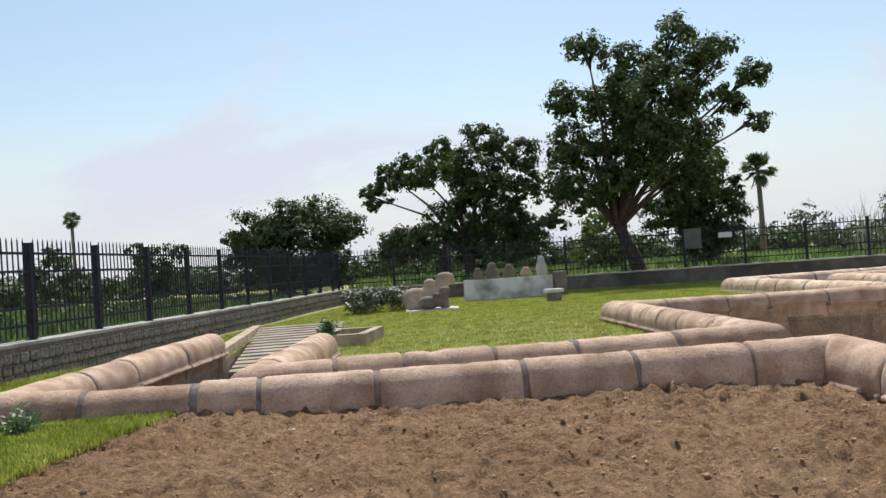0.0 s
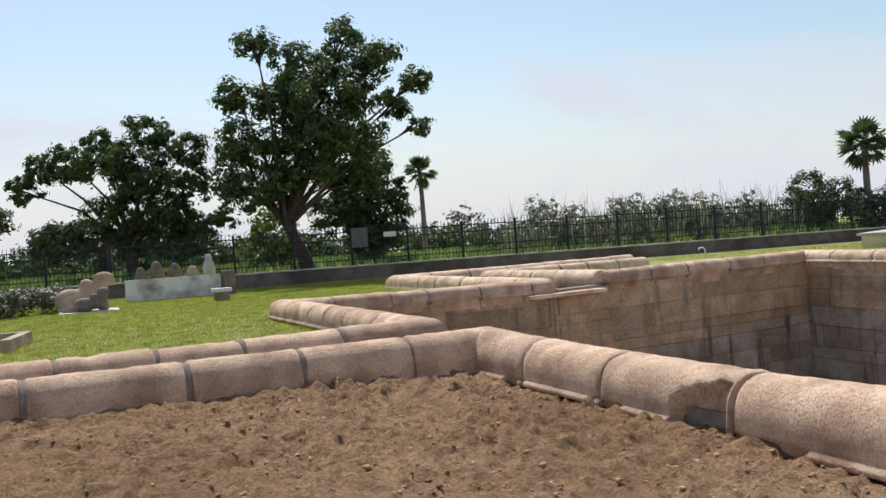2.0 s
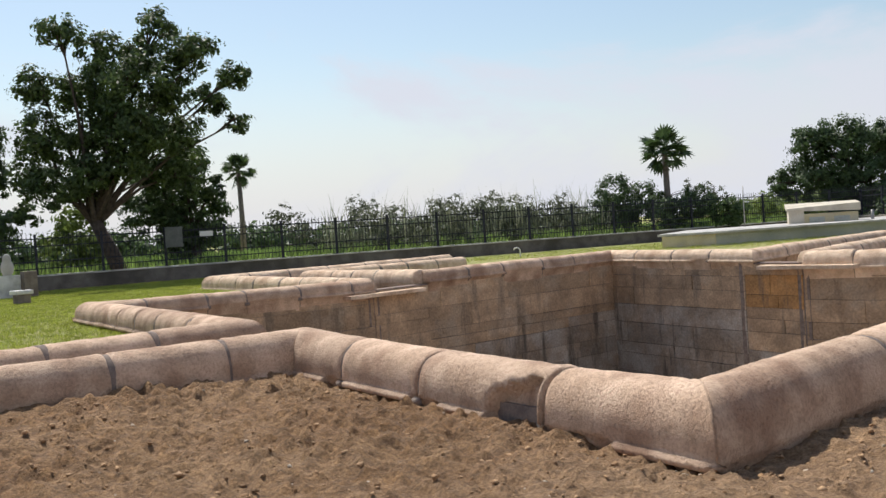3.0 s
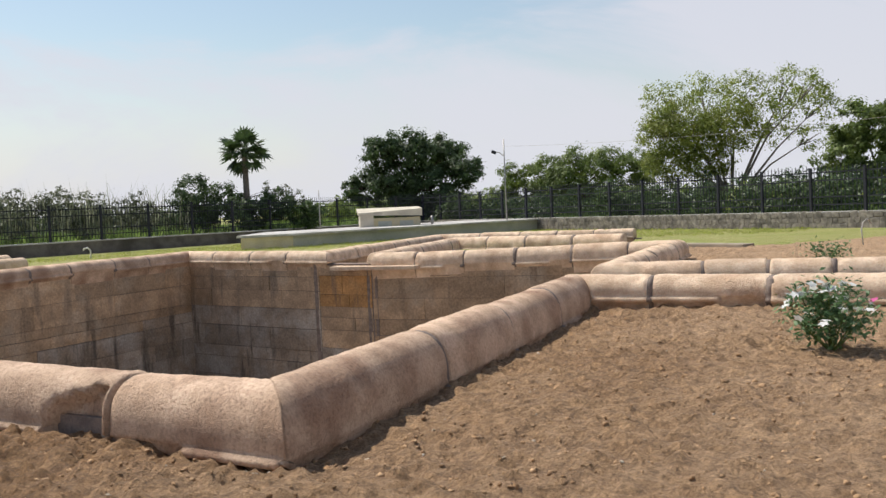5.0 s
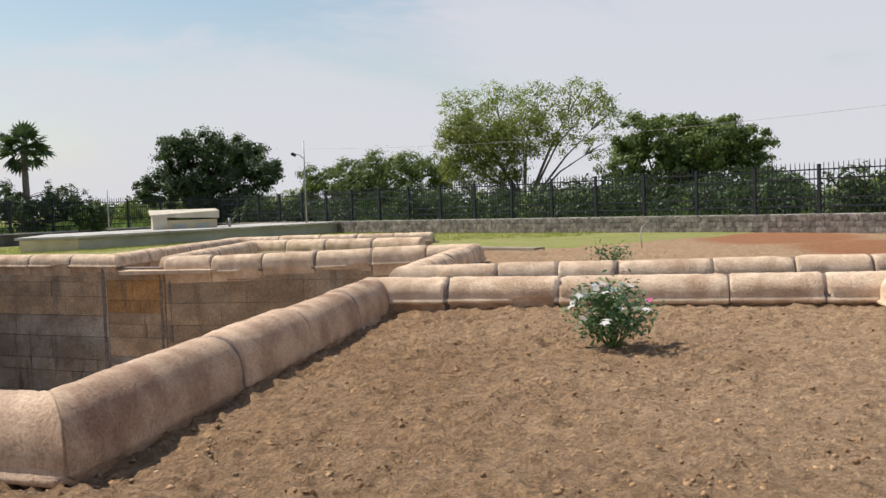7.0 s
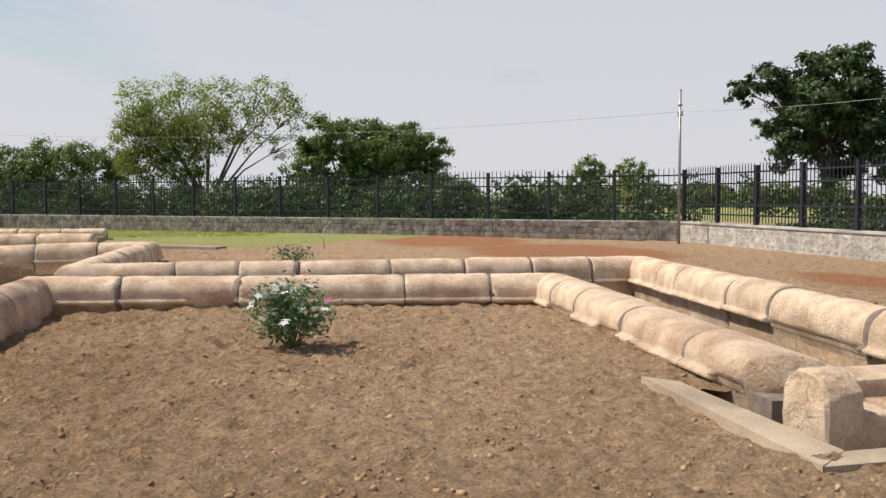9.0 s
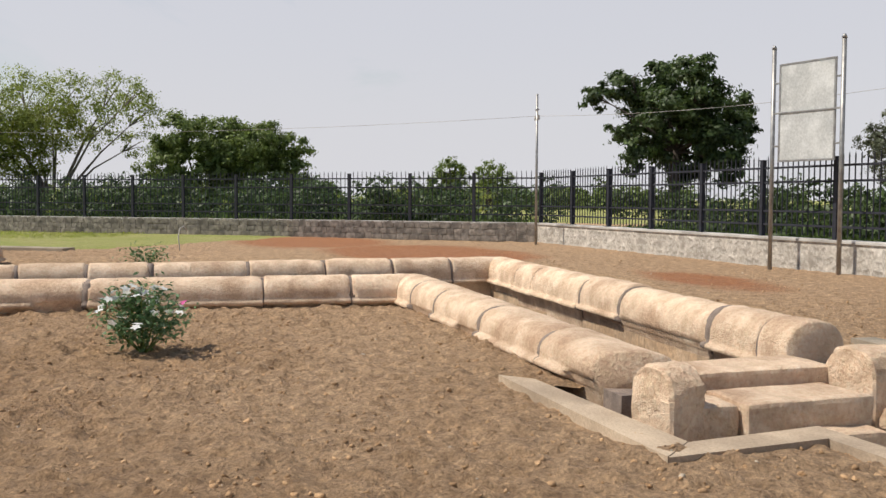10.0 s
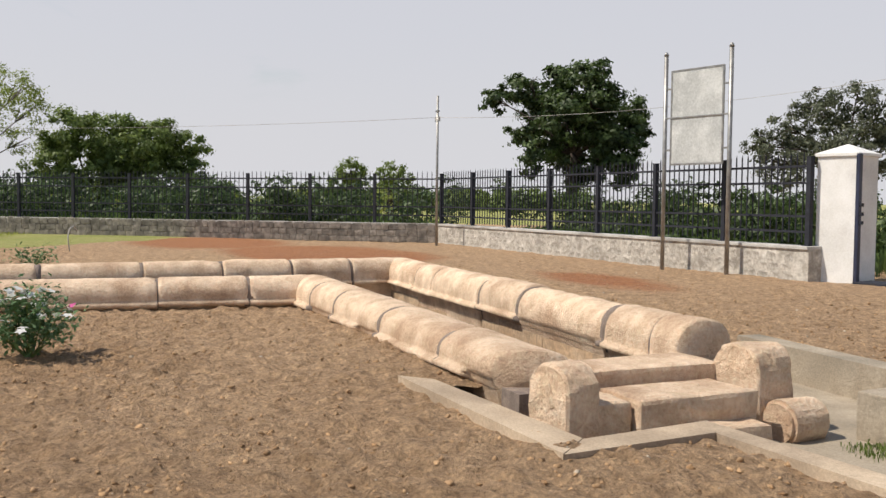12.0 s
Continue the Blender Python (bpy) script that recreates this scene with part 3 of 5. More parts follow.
PALE = "round-backed granite coping, sunlight painted in as a paler colour, worn joints"
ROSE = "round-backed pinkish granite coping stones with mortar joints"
# sunlit runs take the lighter granite, so their brightness is partly painted
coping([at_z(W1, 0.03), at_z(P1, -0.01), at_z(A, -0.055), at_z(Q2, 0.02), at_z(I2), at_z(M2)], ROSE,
       [GRANITE, GRANITE, GRANITE, GRANITE_SUNLIT, GRANITE_SUNLIT], seed=1, w=0.66, foot=[-0.10, -0.085, -0.13, 0.06, 0.045], spall=(1, 4.35, 5.02), tail=-0.35,
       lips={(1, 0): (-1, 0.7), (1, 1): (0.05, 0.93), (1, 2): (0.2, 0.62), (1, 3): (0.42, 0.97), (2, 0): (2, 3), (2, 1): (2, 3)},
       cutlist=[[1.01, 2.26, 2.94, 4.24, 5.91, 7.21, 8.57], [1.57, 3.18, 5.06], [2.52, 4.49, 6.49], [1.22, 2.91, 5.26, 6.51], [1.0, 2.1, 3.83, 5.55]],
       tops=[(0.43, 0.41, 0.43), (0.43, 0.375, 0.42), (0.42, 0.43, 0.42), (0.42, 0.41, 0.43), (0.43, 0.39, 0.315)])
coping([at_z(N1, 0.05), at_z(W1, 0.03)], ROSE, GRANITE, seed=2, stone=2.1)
coping([at_z(M1), at_z(I1), at_z(Q1), at_z(B, 0.02), at_z(P4, -0.08)], ROSE, GRANITE, seed=3,
       cutlist=[None, [1.0, 1.91, 3.1, 4.24, 5.68], None, None], foot=[0.0, 0.0, 0.03, 0.06], tops=[None, None, None, (0.42, 0.41, 0.41)])
coping([at_z(Q4, 0.0), at_z(C, 0.04), at_z(P3, 0.0), at_z(W3), at_z(N3)], ROSE, [GRANITE, GRANITE_SUNLIT, GRANITE_SUNLIT, GRANITE_SUNLIT], seed=4, stone=1.9, h=0.41, foot=0.06)
coping([at_z(Q3, -0.14), at_z(D, 0.03), at_z(P2, 0.0), at_z(W2, 0.0), at_z(N2, 0.0)], PALE, GRANITE_SUNLIT, seed=5,
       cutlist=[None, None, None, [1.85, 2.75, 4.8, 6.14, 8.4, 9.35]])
coping([at_z(M3), at_z(I3), at_z(Q3, -0.10)], PALE, GRANITE_SUNLIT, seed=6, stone=1.6)
coping([at_z(P4, -0.08), at_z(W4), at_z(N4)], ROSE, GRANITE_SUNLIT, seed=8, stone=1.6)
coping([at_z(M4), at_z(I4), at_z(Q4)], ROSE, GRANITE_SUNLIT, seed=9, stone=1.6)

# ---- walls of the tank ----
def block_mesh():
    bm = bmesh.new()
    box(bm, (-0.5, -0.5, -0.5), (0.5, 0.5, 0.5), bevel=0.012)
    me = bpy.data.meshes.new("block")
    bm.to_mesh(me)
    bm.free()
    return me


BLOCKS = {}
for mat_ in (BLOCK, PLASTER_STAIN, ORANGE, GRANITE):
    BLOCKS[mat_.name] = block_mesh()
    BLOCKS[mat_.name].materials.append(mat_)


def tank_wall(name, p, q, blocks=True, low=-5.0, course=0.52, stain=None, seed=0):
    """A retaining wall under the coping from p to q (the tank lies on the right of that way), faced with stone blocks."""
    rnd = random.Random(seed)
    a, b = Vector((*p, 0)), Vector((*q, 0))
    d = (b - a).normalized()
    length = (b - a).length
    n = Vector((d.y, -d.x, 0))
    m = Matrix(((d.x, n.x, 0, a.x), (d.y, n.y, 0, a.y), (0, 0, 1, 0), (0, 0, 0, 1)))
    bm = bmesh.new()
    box(bm, (-0.2, -0.24, low), (length + 0.2, 0.20, 0.02))
    bmesh.ops.transform(bm, matrix=m, verts=bm.verts)
    wall = tagged(part(name, bm, MORTAR), "retaining wall of weathered dressed stone blocks", "wall", kind="structure")
    if blocks:
        z = -0.02
        while z > low + 0.2:
            h = course * rnd.uniform(0.5, 1.3)
            s = -rnd.uniform(0, 0.6)
            while s < length:
                l = rnd.uniform(0.9, 3.4)
                s0, s1 = max(s, 0.0), min(s + l, length)
                if s1 - s0 > 0.15:
                    mat = BLOCK
                    mid = (s0 + s1) / 2
                    if stain:
                        mat = stain(mid / length, z) or BLOCK
                    out = rnd.uniform(0.208, 0.235)
                    lm = m @ Matrix.Translation(((s0 + s1) / 2, out - 0.12, z - h / 2)) @ Matrix.Diagonal((s1 - s0 - 0.007, 0.25, h - rnd.choice((0.006, 0.010, 0.022)), 1))
                    linked("block", BLOCKS[mat.name], lm, wall)
                s += l
            z -= h
    return wall


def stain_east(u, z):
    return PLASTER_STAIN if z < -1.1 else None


tank_wall("wall_north_west", B, P4, seed=1)
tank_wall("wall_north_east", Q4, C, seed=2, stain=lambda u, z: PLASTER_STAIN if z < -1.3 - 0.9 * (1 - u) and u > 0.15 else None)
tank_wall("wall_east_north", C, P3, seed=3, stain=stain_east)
tank_wall("wall_east_south", Q3, D, seed=4, stain=None)
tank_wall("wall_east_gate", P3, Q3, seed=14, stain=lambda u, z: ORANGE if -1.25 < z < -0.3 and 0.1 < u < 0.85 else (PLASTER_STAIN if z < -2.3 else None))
tank_wall("wall_north_gate", P4, Q4, seed=15)
tank_wall("wall_south_east", D, P2, False)
tank_wall("wall_south_west", Q2, A, False)
tank_wall("wall_west_south", A, P1, False)
tank_wall("wall_west_north", Q1, B, True, seed=5, low=-3)
tank_wall("wall_arm_west_south", P1, W1, False)
tank_wall("wall_arm_west_outer", W1, N1, True, low=-1.2, seed=6)
tank_wall("wall_arm_west_inner", M1, I1, False)
tank_wall("wall_arm_west_north", I1, Q1, False)
tank_wall("wall_arm_north_west", P4, W4, False)
tank_wall("wall_arm_north_far", W4, N4, False)
tank_wall("wall_arm_north_inner", M4, I4, False)
tank_wall("wall_arm_north_east", I4, Q4, True, seed=7, low=-3)
tank_wall("wall_arm_east_north", P3, W3, False)
tank_wall("wall_arm_east_far", W3, N3, False)
tank_wall("wall_arm_east_inner", M3, I3, False)
tank_wall("wall_arm_east_south", I3, Q3, False)
tank_wall("wall_arm_south_east", P2, W2, False)
tank_wall("wall_arm_south_outer", W2, N2, True, low=-2.0, seed=8, course=0.7)
tank_wall("wall_arm_south_inner", M2, I2, False)
tank_wall("wall_arm_south_west", I2, Q2, False)
bm = bmesh.new()
box(bm, (-8, -8, -5.6), (40, 36, -5.0))
tagged(part("floor", bm, PLASTER_STAIN), "silted stone floor of the tank", "floor", kind="structure")

# ---- fence on its low wall ----
FN = [(-8.6, 4.0), (1.4, 47.2), (61.0, 31.8), (32.9, -11.2), (15.9, -13.3)]
WALL_TOP, FENCE_H = 0.69, 1.80


def shared(name, mat, *boxes, bevel=0.0):
    bm = bmesh.new()
    for lo, hi in boxes:
        box(bm, lo, hi, bevel=bevel)
    me = bpy.data.meshes.new(name)
    bm.to_mesh(me)
    bm.free()
    me.materials.append(mat)
    return me


def picket_mesh():
    h = FENCE_H + 0.12
    V = [(x, y, z) for z in (0.06, h - 0.09) for x, y in ((-0.011, -0.011), (0.011, -0.011), (0.011, 0.011), (-0.011, 0.011))] + [(0, 0, h)]
    F = [(3, 2, 1, 0), (0, 1, 5, 4), (1, 2, 6, 5), (2, 3, 7, 6), (3, 0, 4, 7), (4, 5, 8), (5, 6, 8), (6, 7, 8), (7, 4, 8)]
    return V, F


POST = shared("post", IRON, ((-0.055, -0.055, 0), (0.055, 0.055, FENCE_H)), ((-0.10, -0.10, 0), (0.10, 0.10, 0.012)), ((-0.062, -0.062, FENCE_H), (0.062, 0.062, FENCE_H + 0.02)))
PICKET = bpy.data.meshes.new("picket")
pv, pf = picket_mesh()
PICKET.from_pydata(pv, [], pf)
PICKET.materials.append(IRON)


def stones_mesh(k, flat):
    rnd = random.Random(k)
    bm = bmesh.new()
    bmesh.ops.create_cube(bm, size=1.0)
    bmesh.ops.subdivide_edges(bm, edges=bm.edges[:], cuts=2, use_grid_fill=True)
    for v in bm.verts:
        v.co = v.co.normalized() * 0.5 * 0.35 + v.co * 0.72
        v.co += Vector((rnd.uniform(-1, 1), rnd.uniform(-1, 1), rnd.uniform(-1, 1))) * 0.06
    me = bpy.data.meshes.new("stone")
    bm.to_mesh(me)
    bm.free()
    me.materials.append(flat)
    return me


STONES = [stones_mesh(k, RUBBLE) for k in range(6)]
PALE_STONES = [stones_mesh(k + 9, RUBBLE_PALE) for k in range(6)]


def fence_run(name, p, q, spacing=2.5, single=False, wallmat=DARKWALL, stones="", thick=0.38, copingmat=CEMENT, phase=0.0):
    """A low wall from p to q with its iron fence on top. single: each picket an object of its own."""
    a, b = Vector((*p, 0)), Vector((*q, 0))
    d = (b - a).normalized()
    length = (b - a).length
    n = Vector((d.y, -d.x, 0))
    m = Matrix(((d.x, n.x, 0, a.x), (d.y, n.y, 0, a.y), (0, 0, 1, 0), (0, 0, 0, 1)))
    bm = bmesh.new()
    box(bm, (-thick / 2, -thick / 2, -0.4), (length + thick / 2, thick / 2, WALL_TOP - 0.07))
    wall = tagged(part("wall_" + name, bm, wallmat), "low boundary wall under an iron fence", "wall", kind="structure")
    wall.matrix_basis = m
    bm = bmesh.new()
    box(bm, (-thick / 2 - 0.04, -thick / 2 - 0.04, WALL_TOP - 0.07), (length + thick / 2, thick / 2 + 0.04, WALL_TOP), bevel=0.012)
    part("wall_cap", bm, copingmat, wall, "cement cap of the wall")
    rnd = random.Random(len(name))
    if stones in ("single", "pale"):
        # rough courses of rubble; the pale ones are half buried in mortar
        flush = stones == "pale"
        z = -0.06
        while z < WALL_TOP - 0.17:
            h, s = min(rnd.uniform(0.17, 0.24), WALL_TOP - 0.075 - z), -rnd.random() * 0.2
            while s < length - 0.3:
                w, hh = rnd.uniform(0.18, 0.42), h * rnd.uniform(0.78, 1.0)
                if flush and rnd.random() < 0.35:
                    s += w * 0.7
                    continue
                turn = Matrix.Rotation(rnd.uniform(-1, 1) * (0.45 if flush else 0.12), 4, "Y")
                linked("stone", rnd.choice(PALE_STONES if flush else STONES), Matrix.Translation((s + w / 2, thick / 2 - (0.016 if flush else 0.01), z + h / 2)) @ turn
                       @ Matrix.Diagonal((w * rnd.uniform(0.8, 0.96), 0.036 if flush else 0.13, hh * 0.94, 1)), wall)
                s += w
            z += h
    elif stones:
        L = []
        base = STONES[0]
        bv = [v.co.copy() for v in base.vertices]
        bf = [tuple(f.vertices) for f in base.polygons]
        z = -0.02
        while z < WALL_TOP - 0.2:
            h, s = rnd.uniform(0.18, 0.26), -rnd.random() * 0.3
            while s < length:
                w, hh = rnd.uniform(0.22, 0.48), h * rnd.uniform(0.85, 1.12)
                L.append(([Vector((v.x * w + s + w / 2, v.y * (0.10 if stones == 'dark' else 0.03) + thick / 2 - 0.01, v.z * hh + z + h / 2)) for v in bv], bf))
                s += w
            z += h
        V, F = join(L)
        tagged(mesh_object("stone_facing", V, F, RUBBLE if stones == "dark" else RUBBLE_PALE, wall), kind="stuff")
    fence = thing("fence", (a.x, a.y, WALL_TOP), "dark painted iron picket fence on a low stone wall", "fence", "fences round the site")
    fence.matrix_basis = m @ Matrix.Translation((0, 0, WALL_TOP))
    k = max(1, round(length / spacing))
    step = length / k
    for i in range(k + 1):
        linked("post", POST, Matrix.Translation((min((i + phase) * step, length), 0, 0)), fence)
    for z in (0.28, 0.60, 1.28, 1.62):
        bm = bmesh.new()
        box(bm, (0, -0.022, z - 0.024), (length, 0.022, z + 0.024))
        part("rail", bm, IRON, fence)
    per = round(step / 0.18)
    spots = [s_ for s_ in ((i + phase) * step + j * step / per for i in range(-1, k) for j in range(1, per)) if 0 < s_ < length]
    if single:
        for s in spots:
            linked("picket", PICKET, Matrix.Translation((s, 0, 0)), fence)
    else:
        V, F = join([([Vector(v) + Vector((s, 0, 0)) for v in pv], pf) for s in spots])
        tagged(mesh_object("picketing", V, F, IRON, fence), kind="stuff")
    return fence


fence_run("fence_west", FN[0], FN[1], 2.75, True, MORTAR, "single", phase=0.48)
fence_run("fence_north", FN[1], FN[2], 2.75)
fence_run("fence_east", FN[2], FN[3], 2.55, False, RUBBLE, "dark")
fence_run("fence_south", FN[3], FN[4], 2.4, True, RUBBLE_PALE, "pale")

# ---- trees ----
def leaf_cloud(blobs, n_per, size, seed, lumps=0.42, flat=1.0, shell=0.35):
    """Leaf sprays in small clumps spread through round masses (x, y, z, r): an uneven crown with gaps."""
    g = np.random.default_rng(seed)
    P, N = [], []
    for (x, y, z, r) in blobs:
        k = max(6, int(26 * r))
        dirs = g.normal(size=(k, 3))
        dirs /= np.linalg.norm(dirs, axis=1)[:, None]
        rad = r * (shell + (1.05 - shell) * g.random(k) ** 0.5)
        c = np.array([x, y, z]) + dirs * rad[:, None] * np.array([1, 1, 0.9])
        m = max(4, int(n_per * r * r / k))
        w = lumps * r * g.uniform(0.45, 1.0, (k, 1, 1)) * 0.75
        q = g.normal(size=(k, m, 3)) * w * np.array([0.62, 0.62, 0.42])
        P.append((c[:, None, :] + q).reshape(-1, 3))
        N.append((np.repeat(dirs[:, None, :], m, 1) + q / (w + 1e-6) * 0.6).reshape(-1, 3))
    P, N = np.concatenate(P), np.concatenate(N)
    N += g.normal(size=N.shape) * 0.7 + np.array([0, 0, 0.35])
    N /= np.linalg.norm(N, axis=1)[:, None]
    U = np.cross(N, g.normal(size=N.shape))
    U /= np.linalg.norm(U, axis=1)[:, None] + 1e-9
    W = np.cross(N, U)
    s = size * g.uniform(0.55, 1.25, (len(P), 1))
    a, b = U * s, W * s * 0.55 * flat
    fold = N * s * 0.18
    V = np.stack([P - a, P - b * 0.9 + fold, P + a, P + b * 0.9 + fold], 1).reshape(-1, 3)
    return V, np.arange(len(V)).reshape(-1, 4)


def quads_object(name, V, F, mat, parent=None, label=""):
    me = bpy.data.meshes.new(name)
    me.vertices.add(len(V))
    me.vertices.foreach_set("co", np.asarray(V, float).ravel())
    F = np.asarray(F)
    me.loops.add(F.size)
    me.loops.foreach_set("vertex_index", F.ravel())
    me.polygons.add(len(F))
    me.polygons.foreach_set("loop_start", np.arange(0, F.size, F.shape[1]))
    me.update()
    me.validate()
    me.materials.append(mat)
    ob = new(name, me)
    if parent:
        ob.parent = parent
    if label:
        ob["label"] = label
    return ob


def tree(name, base, blobs, label, leafmat, barkmat=BARK, trunk=0.35, fork=0.35, n_per=798, size=0.154, seed=0, depth=0.8,
         lean=0.0, fork_z=None, category="tree", group="", lumps=0.42, limbs=True, shell=0.35, second=None):
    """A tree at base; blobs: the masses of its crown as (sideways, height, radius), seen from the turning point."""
    rnd = random.Random(seed)
    bx, by, bz = base
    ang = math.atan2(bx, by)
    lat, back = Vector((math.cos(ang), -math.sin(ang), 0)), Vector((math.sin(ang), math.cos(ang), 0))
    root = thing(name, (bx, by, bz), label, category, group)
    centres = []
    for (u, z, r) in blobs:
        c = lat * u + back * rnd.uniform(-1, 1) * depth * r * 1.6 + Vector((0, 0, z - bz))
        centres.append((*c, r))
    if limbs:
        top = min(c[2] for c in centres)
        hi = max(c[2] for c in centres)
        f = Vector((lean, 0, 0)) + Vector((0, 0, top + (hi - top) * fork * 0.5))
        f = lat * lean + Vector((0, 0, fork_z if fork_z else f.z))
        mid = lat * lean * 0.35 + Vector((rnd.uniform(-0.1, 0.1), 0, f.z * 0.5))
        V, F = tube([Vector((0, 0, -0.3)), Vector((0, 0, 0.15)), mid, f], [trunk * 1.35, trunk * 1.05, trunk * 0.85, trunk * 0.7], 10)
        mesh_object("trunk", V, F, barkmat, root, smooth=True)
        L = []
        for c in centres:
            e = Vector(c[:3])
            k = f.lerp(e, 0.5) + Vector((rnd.uniform(-0.3, 0.3), rnd.uniform(-0.3, 0.3), 0.25 * (e - f).length * 0.3))
            L.append(tube([f - Vector((0, 0, trunk * 0.5)), f.lerp(k, 0.5), k, e], [trunk * 0.40, trunk * 0.26, trunk * 0.17, trunk * 0.06], 6))
            for _ in range(4):
                t = Vector((rnd.uniform(-1, 1), rnd.uniform(-1, 1), rnd.uniform(-0.5, 1))).normalized() * c[3] * 0.85
                L.append(tube([e.lerp(k, 0.3), e + t * 0.5, e + t], [trunk * 0.12, trunk * 0.08, trunk * 0.03], 4))
        V, F = join(L)
        tagged(mesh_object("branchwork", V, F, barkmat, root, smooth=True), kind="stuff")
    V, F = leaf_cloud(centres, n_per, size, seed, lumps, shell=shell)
    quads_object("crown", V, F, leafmat, root)
    if second:
        V, F = leaf_cloud([c for i, c in enumerate(centres) if i in second[1]], n_per * 1.5, size, seed + 50, lumps, shell=shell)
        quads_object("crown", V, F, second[0], root, second[2])
    return root


def palm(name, base, height, r, label, seed=0, trunk=0.2):
    """A palmyra: a bare trunk under a ball of stiff fan leaves."""
    rnd = random.Random(seed)
    root = thing(name, base, label, "palm tree", "palmyra palms")
    V, F = tube([Vector((0, 0, -0.3)), Vector((0.05, 0, height * 0.5)), Vector((0, 0, height))], [trunk * 1.3, trunk, trunk * 0.85], 10)
    mesh_object("trunk", V, F, PALEBARK, root, smooth=True)
    V, F = [], []
    for k in range(34):
        a, e = k * 2.4 + rnd.uniform(-0.3, 0.3), rnd.uniform(-1.2, 1.4)
        d = Vector((math.cos(a) * math.cos(e), math.sin(a) * math.cos(e), math.sin(e)))
        u = d.cross(Vector((0, 0, 1.0001))).normalized()
        w = u.cross(d).normalized()
        tilt = rnd.uniform(-0.5, 0.5)
        u, w = u * math.cos(tilt) + w * math.sin(tilt), w * math.cos(tilt) - u * math.sin(tilt)
        c = Vector((0, 0, height)) + d * r * rnd.uniform(0.45, 0.62)
        o = len(V)
        stalk = tube([Vector((0, 0, height)), c], [0.04, 0.025], 4)
        V += list(stalk[0])
        F += [tuple(i + o for i in q) for q in stalk[1]]
        for j in range(15):
            b = (j / 14 - 0.5) * 4.2
            q = d * math.cos(b) + u * math.sin(b)
            s = r * 0.50 * (0.8 + 0.2 * math.cos(b)) * rnd.uniform(0.9, 1.08)
            p = q.cross(w).normalized() * 0.045 * r
            o = len(V)
            tip = c + q * s + w * rnd.uniform(-0.12, 0.02) * r
            m = c + q * s * 0.6
            V += [c, m - p + w * 0.02, tip, m + p + w * 0.02]
            F.append((o, o + 1, o + 2, o + 3))
    mesh_object("crown", V, F, LEAF_DARK, root, "stiff grey-green fan leaves")
    return root


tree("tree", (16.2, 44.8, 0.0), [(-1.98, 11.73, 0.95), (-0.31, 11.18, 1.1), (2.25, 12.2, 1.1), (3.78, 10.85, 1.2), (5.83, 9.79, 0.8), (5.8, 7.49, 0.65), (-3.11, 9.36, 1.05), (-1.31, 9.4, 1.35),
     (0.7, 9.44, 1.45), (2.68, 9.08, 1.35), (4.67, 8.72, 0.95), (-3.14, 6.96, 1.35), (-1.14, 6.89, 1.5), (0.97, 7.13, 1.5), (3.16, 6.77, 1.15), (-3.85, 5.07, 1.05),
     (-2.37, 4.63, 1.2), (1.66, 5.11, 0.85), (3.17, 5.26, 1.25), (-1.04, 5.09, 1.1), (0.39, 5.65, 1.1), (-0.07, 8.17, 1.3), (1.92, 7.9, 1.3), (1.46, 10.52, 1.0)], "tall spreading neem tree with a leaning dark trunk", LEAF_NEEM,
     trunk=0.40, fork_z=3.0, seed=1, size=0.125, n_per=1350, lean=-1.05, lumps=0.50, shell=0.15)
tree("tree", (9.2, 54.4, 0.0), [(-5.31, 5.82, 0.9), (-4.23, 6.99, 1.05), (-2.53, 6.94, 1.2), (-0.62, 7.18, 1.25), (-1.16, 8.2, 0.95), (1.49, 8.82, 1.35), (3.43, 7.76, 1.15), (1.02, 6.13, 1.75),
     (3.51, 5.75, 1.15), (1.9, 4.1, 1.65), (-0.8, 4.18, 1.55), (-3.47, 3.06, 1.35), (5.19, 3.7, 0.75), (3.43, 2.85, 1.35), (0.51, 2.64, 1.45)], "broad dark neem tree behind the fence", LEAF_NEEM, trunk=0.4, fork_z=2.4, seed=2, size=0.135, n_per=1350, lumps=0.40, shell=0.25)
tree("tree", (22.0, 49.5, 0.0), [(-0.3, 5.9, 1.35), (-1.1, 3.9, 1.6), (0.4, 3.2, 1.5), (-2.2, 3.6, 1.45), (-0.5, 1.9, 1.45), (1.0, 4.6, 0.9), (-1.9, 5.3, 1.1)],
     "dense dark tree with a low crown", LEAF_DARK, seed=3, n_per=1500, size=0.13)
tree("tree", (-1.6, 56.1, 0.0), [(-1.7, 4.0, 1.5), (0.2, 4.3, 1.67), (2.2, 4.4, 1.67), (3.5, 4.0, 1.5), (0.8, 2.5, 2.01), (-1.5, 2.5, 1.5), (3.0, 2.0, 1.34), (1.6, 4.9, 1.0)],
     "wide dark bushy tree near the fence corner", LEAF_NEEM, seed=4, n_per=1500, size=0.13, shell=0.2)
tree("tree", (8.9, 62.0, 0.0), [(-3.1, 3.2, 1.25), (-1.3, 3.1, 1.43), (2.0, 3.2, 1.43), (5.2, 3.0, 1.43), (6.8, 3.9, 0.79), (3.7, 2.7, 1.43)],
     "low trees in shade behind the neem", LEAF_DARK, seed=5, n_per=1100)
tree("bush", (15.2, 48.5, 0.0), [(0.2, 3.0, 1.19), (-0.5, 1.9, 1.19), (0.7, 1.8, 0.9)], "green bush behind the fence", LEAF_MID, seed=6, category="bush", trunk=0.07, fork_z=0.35)
